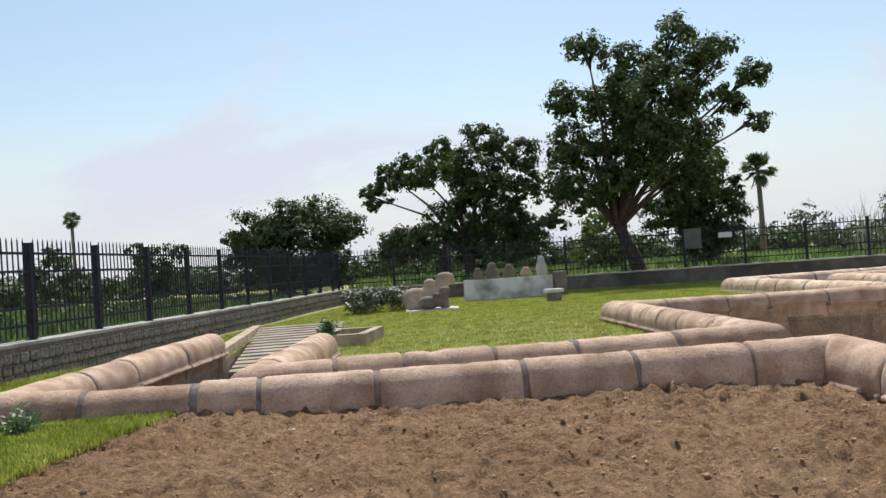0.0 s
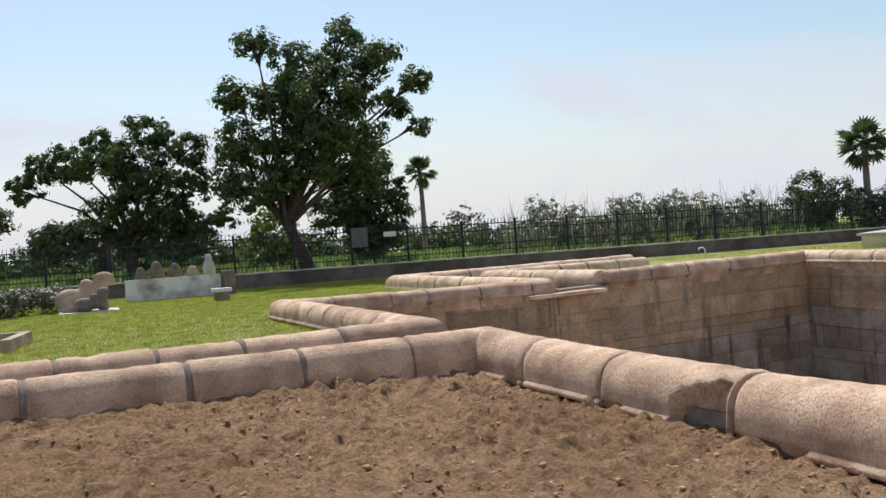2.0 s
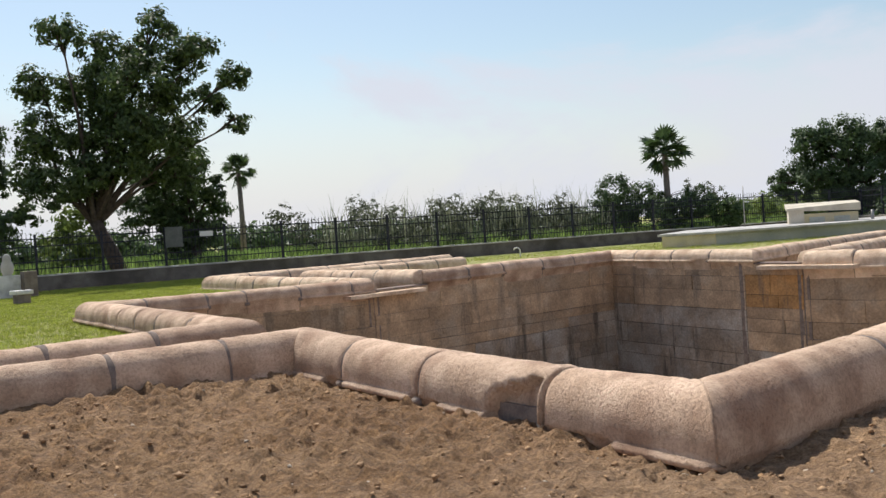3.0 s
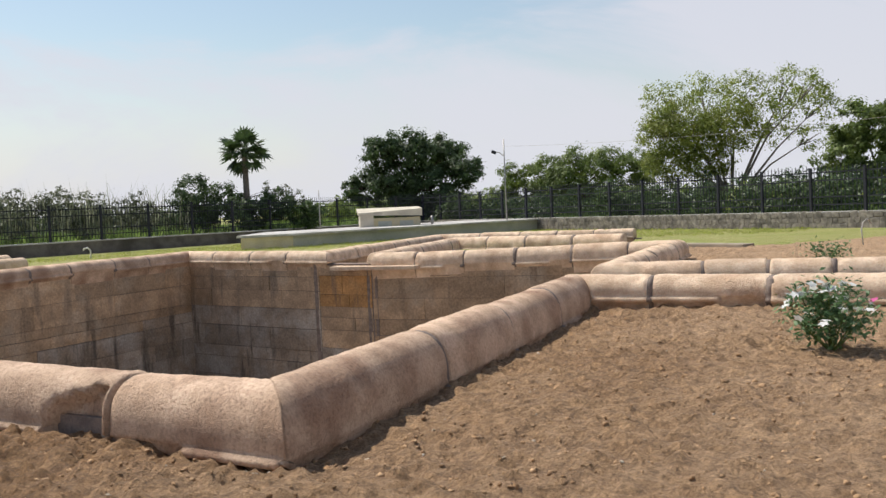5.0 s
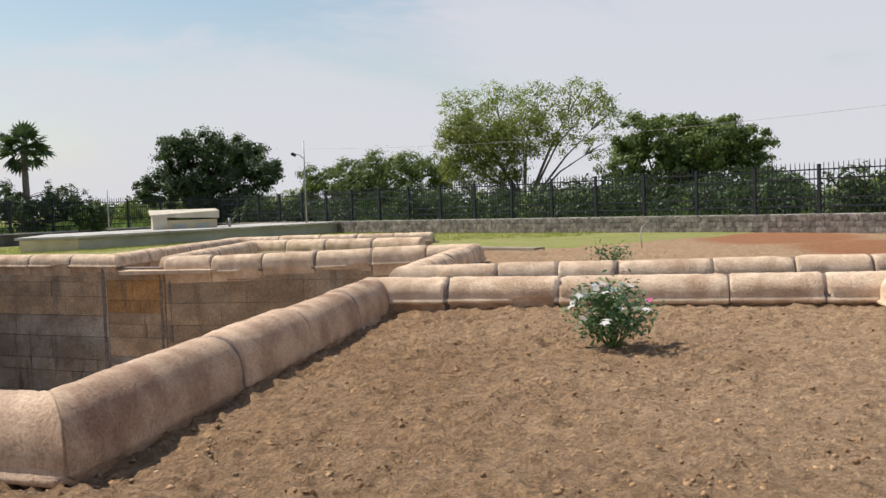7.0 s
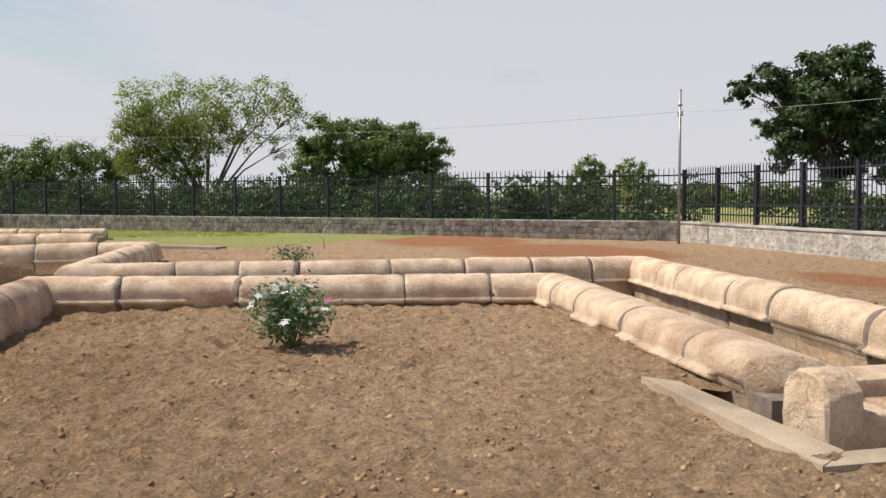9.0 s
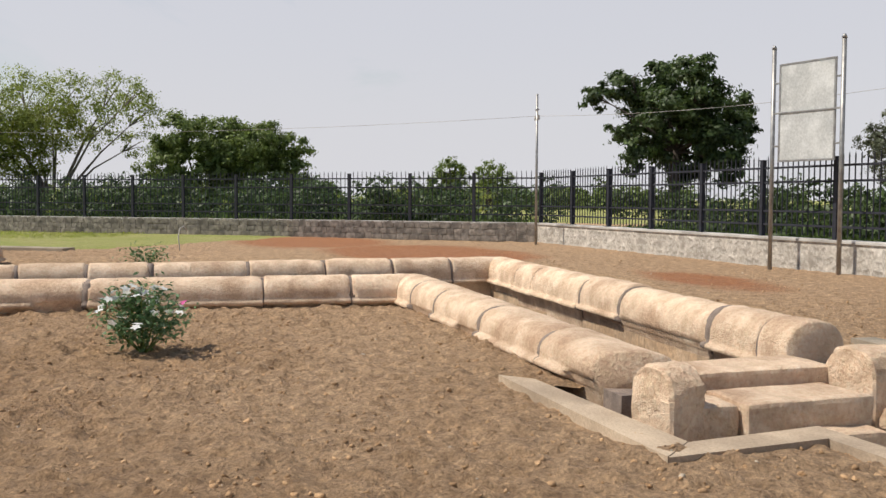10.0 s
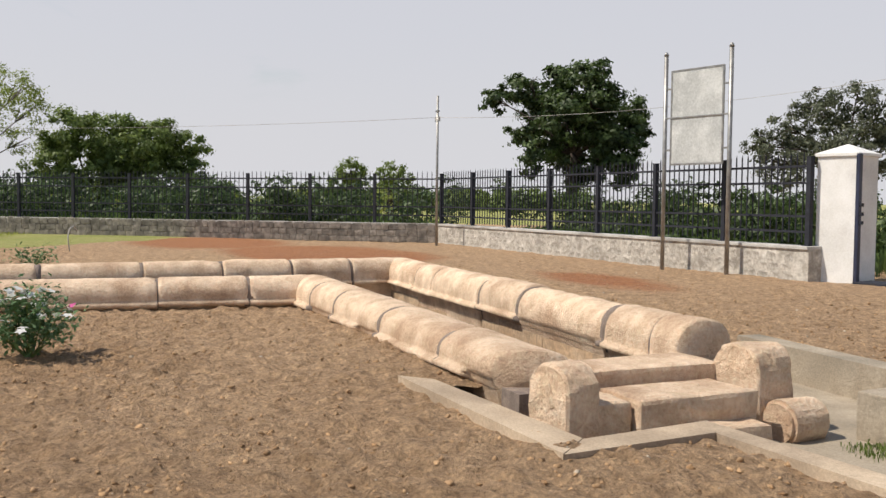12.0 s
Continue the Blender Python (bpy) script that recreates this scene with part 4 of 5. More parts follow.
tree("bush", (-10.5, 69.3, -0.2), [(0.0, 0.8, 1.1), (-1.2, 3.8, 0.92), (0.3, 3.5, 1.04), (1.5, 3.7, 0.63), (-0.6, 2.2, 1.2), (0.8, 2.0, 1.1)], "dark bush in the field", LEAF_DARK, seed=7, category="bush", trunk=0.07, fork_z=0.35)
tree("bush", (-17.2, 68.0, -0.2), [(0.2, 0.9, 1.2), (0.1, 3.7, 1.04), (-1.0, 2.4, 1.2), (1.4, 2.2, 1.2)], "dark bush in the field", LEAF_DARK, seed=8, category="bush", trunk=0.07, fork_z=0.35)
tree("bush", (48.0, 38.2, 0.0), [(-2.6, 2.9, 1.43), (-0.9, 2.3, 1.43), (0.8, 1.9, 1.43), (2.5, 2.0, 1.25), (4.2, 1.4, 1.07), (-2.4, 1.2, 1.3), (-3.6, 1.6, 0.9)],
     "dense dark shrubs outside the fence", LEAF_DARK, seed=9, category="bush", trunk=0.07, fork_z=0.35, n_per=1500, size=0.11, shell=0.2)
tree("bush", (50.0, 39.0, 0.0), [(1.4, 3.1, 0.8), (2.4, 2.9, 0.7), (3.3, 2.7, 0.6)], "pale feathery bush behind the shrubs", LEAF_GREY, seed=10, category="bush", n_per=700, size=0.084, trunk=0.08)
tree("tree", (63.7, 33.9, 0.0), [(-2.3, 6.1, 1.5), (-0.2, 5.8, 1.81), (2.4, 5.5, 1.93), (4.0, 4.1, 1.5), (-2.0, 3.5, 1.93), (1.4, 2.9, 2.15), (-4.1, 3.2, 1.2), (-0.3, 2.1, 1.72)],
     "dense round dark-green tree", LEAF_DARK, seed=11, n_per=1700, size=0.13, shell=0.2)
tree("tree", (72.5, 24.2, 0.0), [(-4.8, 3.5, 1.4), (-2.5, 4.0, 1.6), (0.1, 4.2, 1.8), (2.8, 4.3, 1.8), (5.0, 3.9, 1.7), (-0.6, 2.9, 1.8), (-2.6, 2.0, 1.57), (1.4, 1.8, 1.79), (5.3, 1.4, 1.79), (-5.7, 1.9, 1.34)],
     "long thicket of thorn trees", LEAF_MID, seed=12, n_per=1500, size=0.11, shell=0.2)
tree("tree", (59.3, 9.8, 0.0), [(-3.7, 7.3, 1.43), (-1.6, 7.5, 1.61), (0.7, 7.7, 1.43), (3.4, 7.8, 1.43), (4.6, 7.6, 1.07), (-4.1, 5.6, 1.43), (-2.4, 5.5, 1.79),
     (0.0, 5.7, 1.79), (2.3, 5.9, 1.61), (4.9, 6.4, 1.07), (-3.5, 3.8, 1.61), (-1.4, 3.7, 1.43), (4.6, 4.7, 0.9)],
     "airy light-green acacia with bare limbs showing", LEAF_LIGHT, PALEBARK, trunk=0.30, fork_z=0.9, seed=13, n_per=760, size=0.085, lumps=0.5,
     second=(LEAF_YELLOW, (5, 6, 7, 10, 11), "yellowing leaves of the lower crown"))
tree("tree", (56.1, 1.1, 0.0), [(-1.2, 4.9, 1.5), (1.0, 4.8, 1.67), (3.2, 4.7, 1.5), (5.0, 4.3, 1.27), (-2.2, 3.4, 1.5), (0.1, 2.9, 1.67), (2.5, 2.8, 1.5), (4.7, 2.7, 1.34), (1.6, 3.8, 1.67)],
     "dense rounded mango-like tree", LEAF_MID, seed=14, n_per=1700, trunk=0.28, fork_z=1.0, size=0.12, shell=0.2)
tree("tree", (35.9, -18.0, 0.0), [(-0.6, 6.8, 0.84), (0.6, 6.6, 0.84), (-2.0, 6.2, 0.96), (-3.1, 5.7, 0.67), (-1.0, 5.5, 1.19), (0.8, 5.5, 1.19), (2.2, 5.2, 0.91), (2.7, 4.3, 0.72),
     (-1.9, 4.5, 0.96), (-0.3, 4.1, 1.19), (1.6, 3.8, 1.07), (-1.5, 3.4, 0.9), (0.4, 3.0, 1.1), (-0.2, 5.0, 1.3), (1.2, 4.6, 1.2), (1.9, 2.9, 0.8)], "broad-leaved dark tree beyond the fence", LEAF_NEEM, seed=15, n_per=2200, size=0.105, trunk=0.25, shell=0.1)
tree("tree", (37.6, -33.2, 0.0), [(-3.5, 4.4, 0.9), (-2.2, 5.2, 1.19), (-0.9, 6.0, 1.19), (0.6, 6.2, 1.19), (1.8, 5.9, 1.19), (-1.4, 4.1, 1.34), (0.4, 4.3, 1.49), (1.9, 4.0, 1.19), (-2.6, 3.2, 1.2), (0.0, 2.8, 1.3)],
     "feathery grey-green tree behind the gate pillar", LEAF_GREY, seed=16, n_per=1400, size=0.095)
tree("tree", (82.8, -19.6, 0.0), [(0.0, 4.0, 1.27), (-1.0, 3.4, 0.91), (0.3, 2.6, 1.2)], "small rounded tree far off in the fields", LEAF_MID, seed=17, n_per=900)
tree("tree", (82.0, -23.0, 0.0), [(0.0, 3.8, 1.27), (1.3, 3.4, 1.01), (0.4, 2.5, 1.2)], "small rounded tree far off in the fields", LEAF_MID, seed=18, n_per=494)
palm("palm", (33.8, 67.1, 0.0), 7.1, 1.5, "palmyra palm with a round crown of fan leaves", 1)
palm("palm", (-25.1, 107.2, 0.0), 9.2, 1.1, "far palmyra palm standing in the fields", 2)
palm("palm", (48.7, 38.0, 0.0), 5.6, 1.75, "palmyra palm with drooping dry leaves above shrubs", 3)


def strip(p, q, width, count, h, r, seed):
    g = np.random.default_rng(seed)
    p, q = np.array(p), np.array(q)
    d = (q - p) / np.linalg.norm(q - p)
    n = np.array([-d[1], d[0]])
    out = []
    for _ in range(count):
        c = p + (q - p) * g.random() + n * width * g.random()
        out.append((c[0], c[1], h * g.uniform(0.35, 1.0) - r * 0.4, r * g.uniform(0.7, 1.3)))
    return out


def hedge(name, blobs, mat, label, n_per, size, seed):
    V, F = leaf_cloud(blobs, n_per, size, seed, shell=0.1)
    tagged(quads_object(name, V, F, mat), label, "shrubs", kind="stuff")


hedge("shrubs", strip((55.6, 23), (34.5, -11.5), 9.0, 190, 2.3, 0.9, 1), LEAF_DARK, "low green scrub outside the fence", 320, 0.11, 1)
hedge("shrubs", strip((50, 10), (48, -14), 30.0, 120, 1.7, 1.1, 2), LEAF_LIGHT, "light green scrub in the field", 240, 0.12, 2)
hedge("shrubs", strip((35, -13.6), (15, -16.4), 14.0, 120, 2.0, 0.8, 3), LEAF_NEEM, "dark scrub outside the fence", 300, 0.11, 3)
hedge("shrubs", strip((25, 43.8), (43, 39.4), 4.0, 80, 3.3, 0.75, 9), LEAF_GREY, "pale green reeds and scrub behind the fence", 420, 0.10, 9)
hedge("shrubs", strip((61, 34), (57, 24), 9.0, 40, 1.9, 1.0, 4), LEAF_DARK, "dark scrub by the fence corner", 220, 0.16, 4)
hedge("shrubs", strip((-7, 30), (-3, 46), 14.0, 34, 1.2, 0.8, 5), LEAF_NEEM, "patchy scrub beyond the fence", 170, 0.15, 5)
hedge("shrubs", strip((-60, 140), (140, 110), 30.0, 160, 3.2, 2.6, 6), LEAF_DARK, "far line of trees", 60, 0.5, 6)
hedge("shrubs", strip((140, 110), (150, -80), 30.0, 160, 3.0, 2.6, 7), LEAF_MID, "far line of trees", 60, 0.5, 7)


def crop_field(name, poly, count, h, mat, label, seed, blades=5, width=0.035, clear=True):
    """Upright tufts of long leaves over a field."""
    g = np.random.default_rng(seed)
    x0, y0, x1, y1 = min(p[0] for p in poly), min(p[1] for p in poly), max(p[0] for p in poly), max(p[1] for p in poly)
    P = np.stack([g.uniform(x0, x1, count * 3), g.uniform(y0, y1, count * 3)], 1)
    P = P[inside(list(poly), P[:, 0], P[:, 1])]
    for hole in HOLES if clear else ():
        P = P[~inside(hole, P[:, 0], P[:, 1])]
    P = P[:count]
    P = np.repeat(P, blades, 0)
    n = len(P)
    a = g.uniform(0, 2 * np.pi, n)
    hh = h * g.uniform(0.5, 1.1, n)
    out = np.stack([np.cos(a), np.sin(a)], 1)
    w = np.stack([-np.sin(a), np.cos(a)], 1) * width
    spread = hh[:, None] * g.uniform(0.1, 0.45, (n, 1))
    z0 = ground_z(P[:, 0], P[:, 1])
    base = P + g.normal(size=(n, 2)) * 0.05
    mid, tip = base + out * spread * 0.4, base + out * spread
    V = np.stack([np.column_stack([base, z0 - 0.02]), np.column_stack([mid + w, z0 + hh * 0.6]),
                  np.column_stack([tip, z0 + hh * g.uniform(0.8, 1.0, n)]), np.column_stack([mid - w, z0 + hh * 0.6])], 1).reshape(-1, 3)
    tagged(quads_object(name, V, np.arange(len(V)).reshape(-1, 4), mat), label, "plants", kind="stuff")


crop_field("crop", [(2, 48), (60, 32.8), (66, 44), (30, 66), (4, 70)], 9000, 1.15, CROP, "bright green crop rows beyond the north fence", 1, 5, 0.05)
crop_field("crop", [(-9.5, 4), (1, 48), (-6, 66), (-34, 60), (-30, 10)], 8000, 0.8, FIELD, "green weeds beyond the west fence", 2, 5, 0.05)
crop_field("reeds", [(26, 43.0), (44, 38.5), (48, 42), (29, 47)], 230, 4.0, REED, "tall pale flowering reeds behind the fence", 3, 3, 0.022)
crop_field("crop", [(33.5, -13), (16, -15), (18, -30), (46, -28)], 4500, 0.6, FIELD, "green grass beyond the south fence", 4, 5, 0.04)
crop_field("crop", [(56, 22), (34.5, -12), (70, -16), (90, 20)], 9000, 0.9, FIELD, "green weeds beyond the east fence", 5, 5, 0.05)

# ---- lawn ----
def lawn(name, poly, count, h, seed, label):
    crop_field(name, poly, count, h, GRASSBLADE, label, seed, 4, 0.006)


lawn("grass", [(0.6, 18), (6.2, 13.0), (7, 22), (13, 22.2), (14, 31.5), (24, 33), (28, 40.5), (2.2, 46), (-4.6, 19), (-2.4, 20.2)], 60000, 0.05, 11, "short mown green lawn")
lawn("grass", [(-2.75, 7.0), (-1.35, 11.3), (-4.6, 11.4), (-7.5, 9.0), (-6, 6.5)], 22000, 0.075, 12, "ragged grass at the edge of the soil")
lawn("grass", [(38, 4), (44, 3), (57, 22), (52, 30), (30, 36), (27, 33.5), (36, 20)], 9000, 0.10, 13, "thin grass along the far wall")
lawn("grass", [(-3.7, 11.7), (-2.4, 19.9), (-4.7, 19), (-6.4, 12)], 5000, 0.12, 14, "grass between the wall and the coping")

# ---- the nearest entrance: sunken forecourt, scroll stones and steps ----
def prism(bm, pts, z0, z1):
    """An upright prism over a plan outline."""
    lo = [bm.verts.new((x, y, z0)) for x, y in pts]
    hi = [bm.verts.new((x, y, z1)) for x, y in pts]
    n = len(pts)
    bm.faces.new(list(reversed(lo)))
    bm.faces.new(hi)
    for i in range(n):
        bm.faces.new((lo[i], lo[(i + 1) % n], hi[(i + 1) % n], hi[i]))
    bmesh.ops.recalc_face_normals(bm, faces=bm.faces)


def roughen(bm, amount, scale, seed=0.0, cuts=0):
    """Uneven, hand-dressed stone."""
    if cuts:
        bmesh.ops.subdivide_edges(bm, edges=bm.edges[:], cuts=cuts, use_grid_fill=True)
    bm.normal_update()
    for v in bm.verts:
        q = v.co * scale + Vector((seed, seed * 0.7, 0))
        v.co += v.normal * (noise.noise(q) + 0.5 * noise.noise(q * 2.7)) * amount
    return bm


def kerb_strip(name, label, inner, outer, z0, z1, parent=None, mat=CONCRETE):
    bm = bmesh.new()
    prism(bm, inner + outer[::-1], z0, z1)
    roughen(bm, 0.006, 3.0)
    return part(name, bm, mat, parent, label)


court = thing("forecourt_wall", (5.3, -2.8, 0.0), "low grey cement kerb walls round a sunken forecourt", "wall")
court.location = (0, 0, 0)
kerb_strip("kerb", "", [(7.55, -2.52), (5.42, -2.80)], [(7.80, -2.28), (5.12, -2.52)], -0.6, 0.058, court)
kerb_strip("kerb", "", [(5.42, -2.802), (5.62, -3.86)], [(5.118, -2.525), (5.32, -3.72)], -0.6, 0.053, court)
kerb_strip("kerb", "", [(5.618, -3.862), (2.3, -4.34)], [(5.322, -3.722), (2.3, -4.05)], -0.6, 0.048, court)
kerb_strip("retaining_wall", "stained cement retaining wall", [(9.2, -6.72), (2.2, -6.62)], [(9.2, -7.02), (2.2, -6.92)], -0.8, 0.04, court, AGED)
bm = bmesh.new()
prism(bm, [(7.75, -2.4), (5.2, -2.6), (5.4, -3.8), (2.2, -4.1), (2.2, -6.8), (8.9, -6.9), (8.4, -2.9)], -0.6, -0.32)
tagged(part("forecourt_floor", bm, AGED), "weathered cement floor of the forecourt", "floor", kind="structure")


def slab(name, lo, hi, label, mat, seed, bevel=0.035, yaw=0.0, rough=0.024, group="entrance steps", category="step"):
    bm = bmesh.new()
    c = [(lo[i] + hi[i]) / 2 for i in range(3)]
    box(bm, [lo[i] - c[i] for i in range(3)], [hi[i] - c[i] for i in range(3)], bevel=bevel)
    roughen(bm, rough, 4.0, seed, 3)
    ob = part(name, bm, mat, None, smooth=False)
    ob.matrix_basis = pose(*c, 0, 0, yaw)
    return tagged(ob, label, category, group)


slab("step", (5.96, -4.70, -0.34), (6.40, -4.05, -0.11), "low worn granite step block", GRANITE_SUNLIT, 1.0, yaw=4)
slab("step", (6.22, -3.62, -0.33), (6.80, -3.26, 0.07), "worn granite step block with a rounded nosing", GRANITE_SUNLIT, 2.0, yaw=5)
slab("step", (6.20, -4.74, -0.33), (6.78, -3.63, 0.09), "worn granite step block with a rounded nosing", GRANITE_SUNLIT, 3.0, yaw=5)
slab("step", (6.84, -4.86, -0.33), (7.42, -3.45, 0.20), "upper worn granite step block", GRANITE_SUNLIT, 4.0, yaw=4)
bm = bmesh.new()
box(bm, (6.5, -5.2, -0.9), (8.2, -3.2, -0.02))
box(bm, (6.96, -5.62, -0.9), (8.3, -5.02, 0.05))
tagged(part("stair_core", bm, MORTAR), "dark masonry under the steps", "masonry", kind="structure")


def scroll_stone(name, at, length, height, thick, yaw, label, seed, roll=False):
    """A carved balustrade end: an upright slab whose front rounds over, with or without the small roll at its toe."""
    bm = bmesh.new()
    pts = [(length, -0.3)]
    spring = height * 0.42
    for k in range(17):
        a = math.pi * k / 16
        pts.append((length / 2 * (1 + math.copysign(abs(math.cos(a)) ** 0.8, math.cos(a))), spring + (height - spring) * math.sin(a) ** 0.8))
    pts.append((0.0, -0.3))
    lo = [bm.verts.new((x, -thick / 2, z)) for x, z in pts]
    hi = [bm.verts.new((x, thick / 2, z)) for x, z in pts]
    n = len(pts)
    bm.faces.new(lo)
    bm.faces.new(list(reversed(hi)))
    for i in range(n):
        bm.faces.new((lo[i], hi[i], hi[(i + 1) % n], lo[(i + 1) % n]))
    bmesh.ops.recalc_face_normals(bm, faces=bm.faces)
    bmesh.ops.bevel(bm, geom=[e for e in bm.edges if e.calc_face_angle(0) > 1.0], offset=0.02, segments=1, affect="EDGES")
    bmesh.ops.triangulate(bm, faces=bm.faces[:])
    roughen(bm, 0.020, 6.0, seed, 3)
    root = thing(name, at, label, "carved stone", "scroll stones")
    root.matrix_basis = pose(*at, 0, 0, yaw)
    part("slab", bm, GRANITE_SUNLIT, root, smooth=False)
    if roll:
        bm = bmesh.new()
        bmesh.ops.create_cone(bm, cap_ends=True, segments=22, radius1=0.19, radius2=0.18, depth=thick * 1.05)
        bmesh.ops.bevel(bm, geom=[e for e in bm.edges if e.calc_face_angle(0) > 1.0], offset=0.03, segments=2, affect="EDGES")
        bmesh.ops.triangulate(bm, faces=bm.faces[:])
        roughen(bm, 0.012, 5.0, seed + 2, 2)
        o = part("roll", bm, GRANITE_SUNLIT, root)
        o.matrix_basis = pose(-0.15, -0.06, -0.13, 90, 0, 0)
    else:
        bm = bmesh.new()
        box(bm, (-0.03, -0.006, -0.09), (0.03, 0.006, 0.09), bevel=0.005)
        o = part("carving", bm, GRANITE_SUNLIT, root, "small carved leaf mark")
        o.matrix_basis = pose(length * 0.42, thick / 2 + 0.004, 0.17, 0, 25, 0)
    return root


scroll_stone("scroll_stone", (6.05, -3.14, -0.02), 0.50, 0.40, 0.29, 9, "pale granite scroll stone with a rounded front and carved mark", 1.0)
scroll_stone("scroll_stone", (6.44, -5.08, -0.06), 0.52, 0.45, 0.40, 8, "rough pale granite scroll stone ending in a small roll", 5.0, True)
slab("pedestal", (5.55, -6.25, -0.34), (6.15, -5.62, 0.07), "grey cement block with a flat top in the forecourt", AGED, 6.0, 0.015, 8, 0.004, "", "pedestal")
crop_field("weeds", [(5.5, -5.6), (5.9, -5.6), (5.9, -5.25), (5.5, -5.25)], 60, 0.06, LEAF_MID, "green weeds in the forecourt", 21, 4, 0.006, False)
for o_ in (bpy.data.objects["weeds"],):
    o_.location.z = -0.32
# sill slabs where the flights enter the tank
slab("sill_slab", (23.3, 12.5, -0.14), (23.95, 15.3, -0.03), "thin pale stone slab across the gateway", GRANITE_SUNLIT, 7.0, 0.012, 0, 0.003, "", "slab")
slab("sill_slab", (13.6, 21.2, -0.15), (16.3, 21.75, -0.05), "thin pale stone slab across the gateway", GRANITE_SUNLIT, 8.0, 0.012, 5, 0.003, "", "slab")

# ---- the far entrance on the lawn ----
ramp = thing("stair_flight", (0, 0, 0), "broad grey cement steps down from the lawn", "steps")
for k in range(15):
    y0 = 28.5 - k * 0.6
    bm = bmesh.new()
    box(bm, (-1.55 - 0.012 * k, y0 - 0.605, -0.9), (0.92 - 0.036 * k, y0, 0.10 - k * 0.027), bevel=0.006)
    part("tread", bm, AGED, ramp)
side = thing("side_wall", (-1.8, 20, 0), "grey cement wall beside the lawn steps", "wall")
bm = bmesh.new()
prism(bm, [(0.0, -0.6), (0.3, 8.7), (0.05, 8.7), (-0.25, -0.6)], -0.9, 0.16)
part("wall_body", bm, CONCRETE, side)
bm = bmesh.new()
prism(bm, [(-0.9, -0.6), (-0.02, -0.602), (-0.02, -0.3), (-0.9, -0.3)], -0.9, 0.155)
part("end_wall", bm, CONCRETE, side)


def planter(at, yaw, w, l, h, t=0.2):
    root = thing("planter", at, "open concrete planter box with weeds", "planter")
    root.matrix_basis = pose(*at, 0, 0, yaw)
    for lo, hi in (((-w / 2, -l / 2, -0.1), (-w / 2 + t, l / 2, h)), ((w / 2 - t, -l / 2, -0.1), (w / 2, l / 2, h)),
                   ((-w / 2 + t, -l / 2 + 0.002, -0.1), (w / 2 - t, -l / 2 + t, h - 0.003)), ((-w / 2 + t, l / 2 - t, -0.1), (w / 2 - t, l / 2 - 0.002, h - 0.003))):
        bm = bmesh.new()
        box(bm, lo, hi, bevel=0.01)
        part("side_panel", bm, CONCRETE, root)


planter((0.82, 21.4, 0.0), -14, 1.15, 2.3, 0.24)


def leafy_bush(name, at, w, h, leaves, leafsize, label, seed, flowers=0, petal=None, extra=0, stems=14, leafmat=None):
    """A low shrub: stems, small oval leaves in tufts and open flowers."""
    g = np.random.default_rng(seed)
    root = thing(name, at, label, "flowering shrub" if flowers else "shrub")
    L, tips, ends = [], [], []
    for _ in range(stems):
        a, e = g.uniform(0, 6.28), g.uniform(0.45, 1.35)
        d = Vector((math.cos(a) * math.cos(e) * w * 0.55, math.sin(a) * math.cos(e) * w * 0.55, math.sin(e) * h * 0.95))
        k = d * 0.55 + Vector((0, 0, -0.04 * h))
        L.append(tube([Vector((0, 0, -0.05)), k, d], [0.009, 0.007, 0.004], 5))
        ends.append(d + d.normalized() * 0.05 + Vector((0, 0, 0.035)))
        for t in (0.45, 0.65, 0.85, 1.0):
            tips.append(k.lerp(d, (t - 0.45) / 0.55) + Vector(g.normal(size=3)) * w * 0.03)
    V, F = join(L)
    tagged(mesh_object("branchwork", V, F, LEAF_MID, root), kind="stuff")
    T = np.array([tuple(t) for t in tips])
    P = T[g.integers(0, len(T), leaves)] + g.normal(size=(leaves, 3)) * w * 0.085
    P[:, 2] = np.abs(P[:, 2]) + 0.02
    N = g.normal(size=(leaves, 3)) * 0.6 + np.array([0, 0, 1.0])
    N /= np.linalg.norm(N, axis=1)[:, None]
    U = np.cross(N, g.normal(size=N.shape))
    U /= np.linalg.norm(U, axis=1)[:, None]
    W = np.cross(N, U)
    s = leafsize * g.uniform(0.7, 1.3, (leaves, 1))
    V = np.stack([P - U * s, P - W * s * 0.42 + N * s * 0.12, P + U * s, P + W * s * 0.42 + N * s * 0.12], 1).reshape(-1, 3)
    quads_object("foliage", V, np.arange(len(V)).reshape(-1, 4), leafmat or LEAF_FLOWER, root)
    for i in range(flowers + extra):
        c = ends[i % len(ends)] + Vector(g.normal(size=3)) * w * (0.015 + 0.05 * (i // len(ends)))
        V, F = [c], []
        n = Vector((g.normal() * 0.5, g.normal() * 0.5, 1)).normalized()
        u = n.cross(Vector((1, 0.2, 0))).normalized()
        v = n.cross(u)
        for k in range(5):
            o = len(V)
            b = 2 * math.pi * k / 5
            q = u * math.cos(b) + v * math.sin(b)
            p = u * math.cos(b + 1.57) + v * math.sin(b + 1.57)
            V += [c + q * 0.026 - p * 0.022 + n * 0.006, c + q * 0.060 * max(1.0, w * 0.8) + n * 0.002, c + q * 0.026 + p * 0.022 + n * 0.006]
            F.append((0, o, o + 1, o + 2))
        mesh_object("flower", V, F, PINK if i >= flowers else petal, root)
    return root


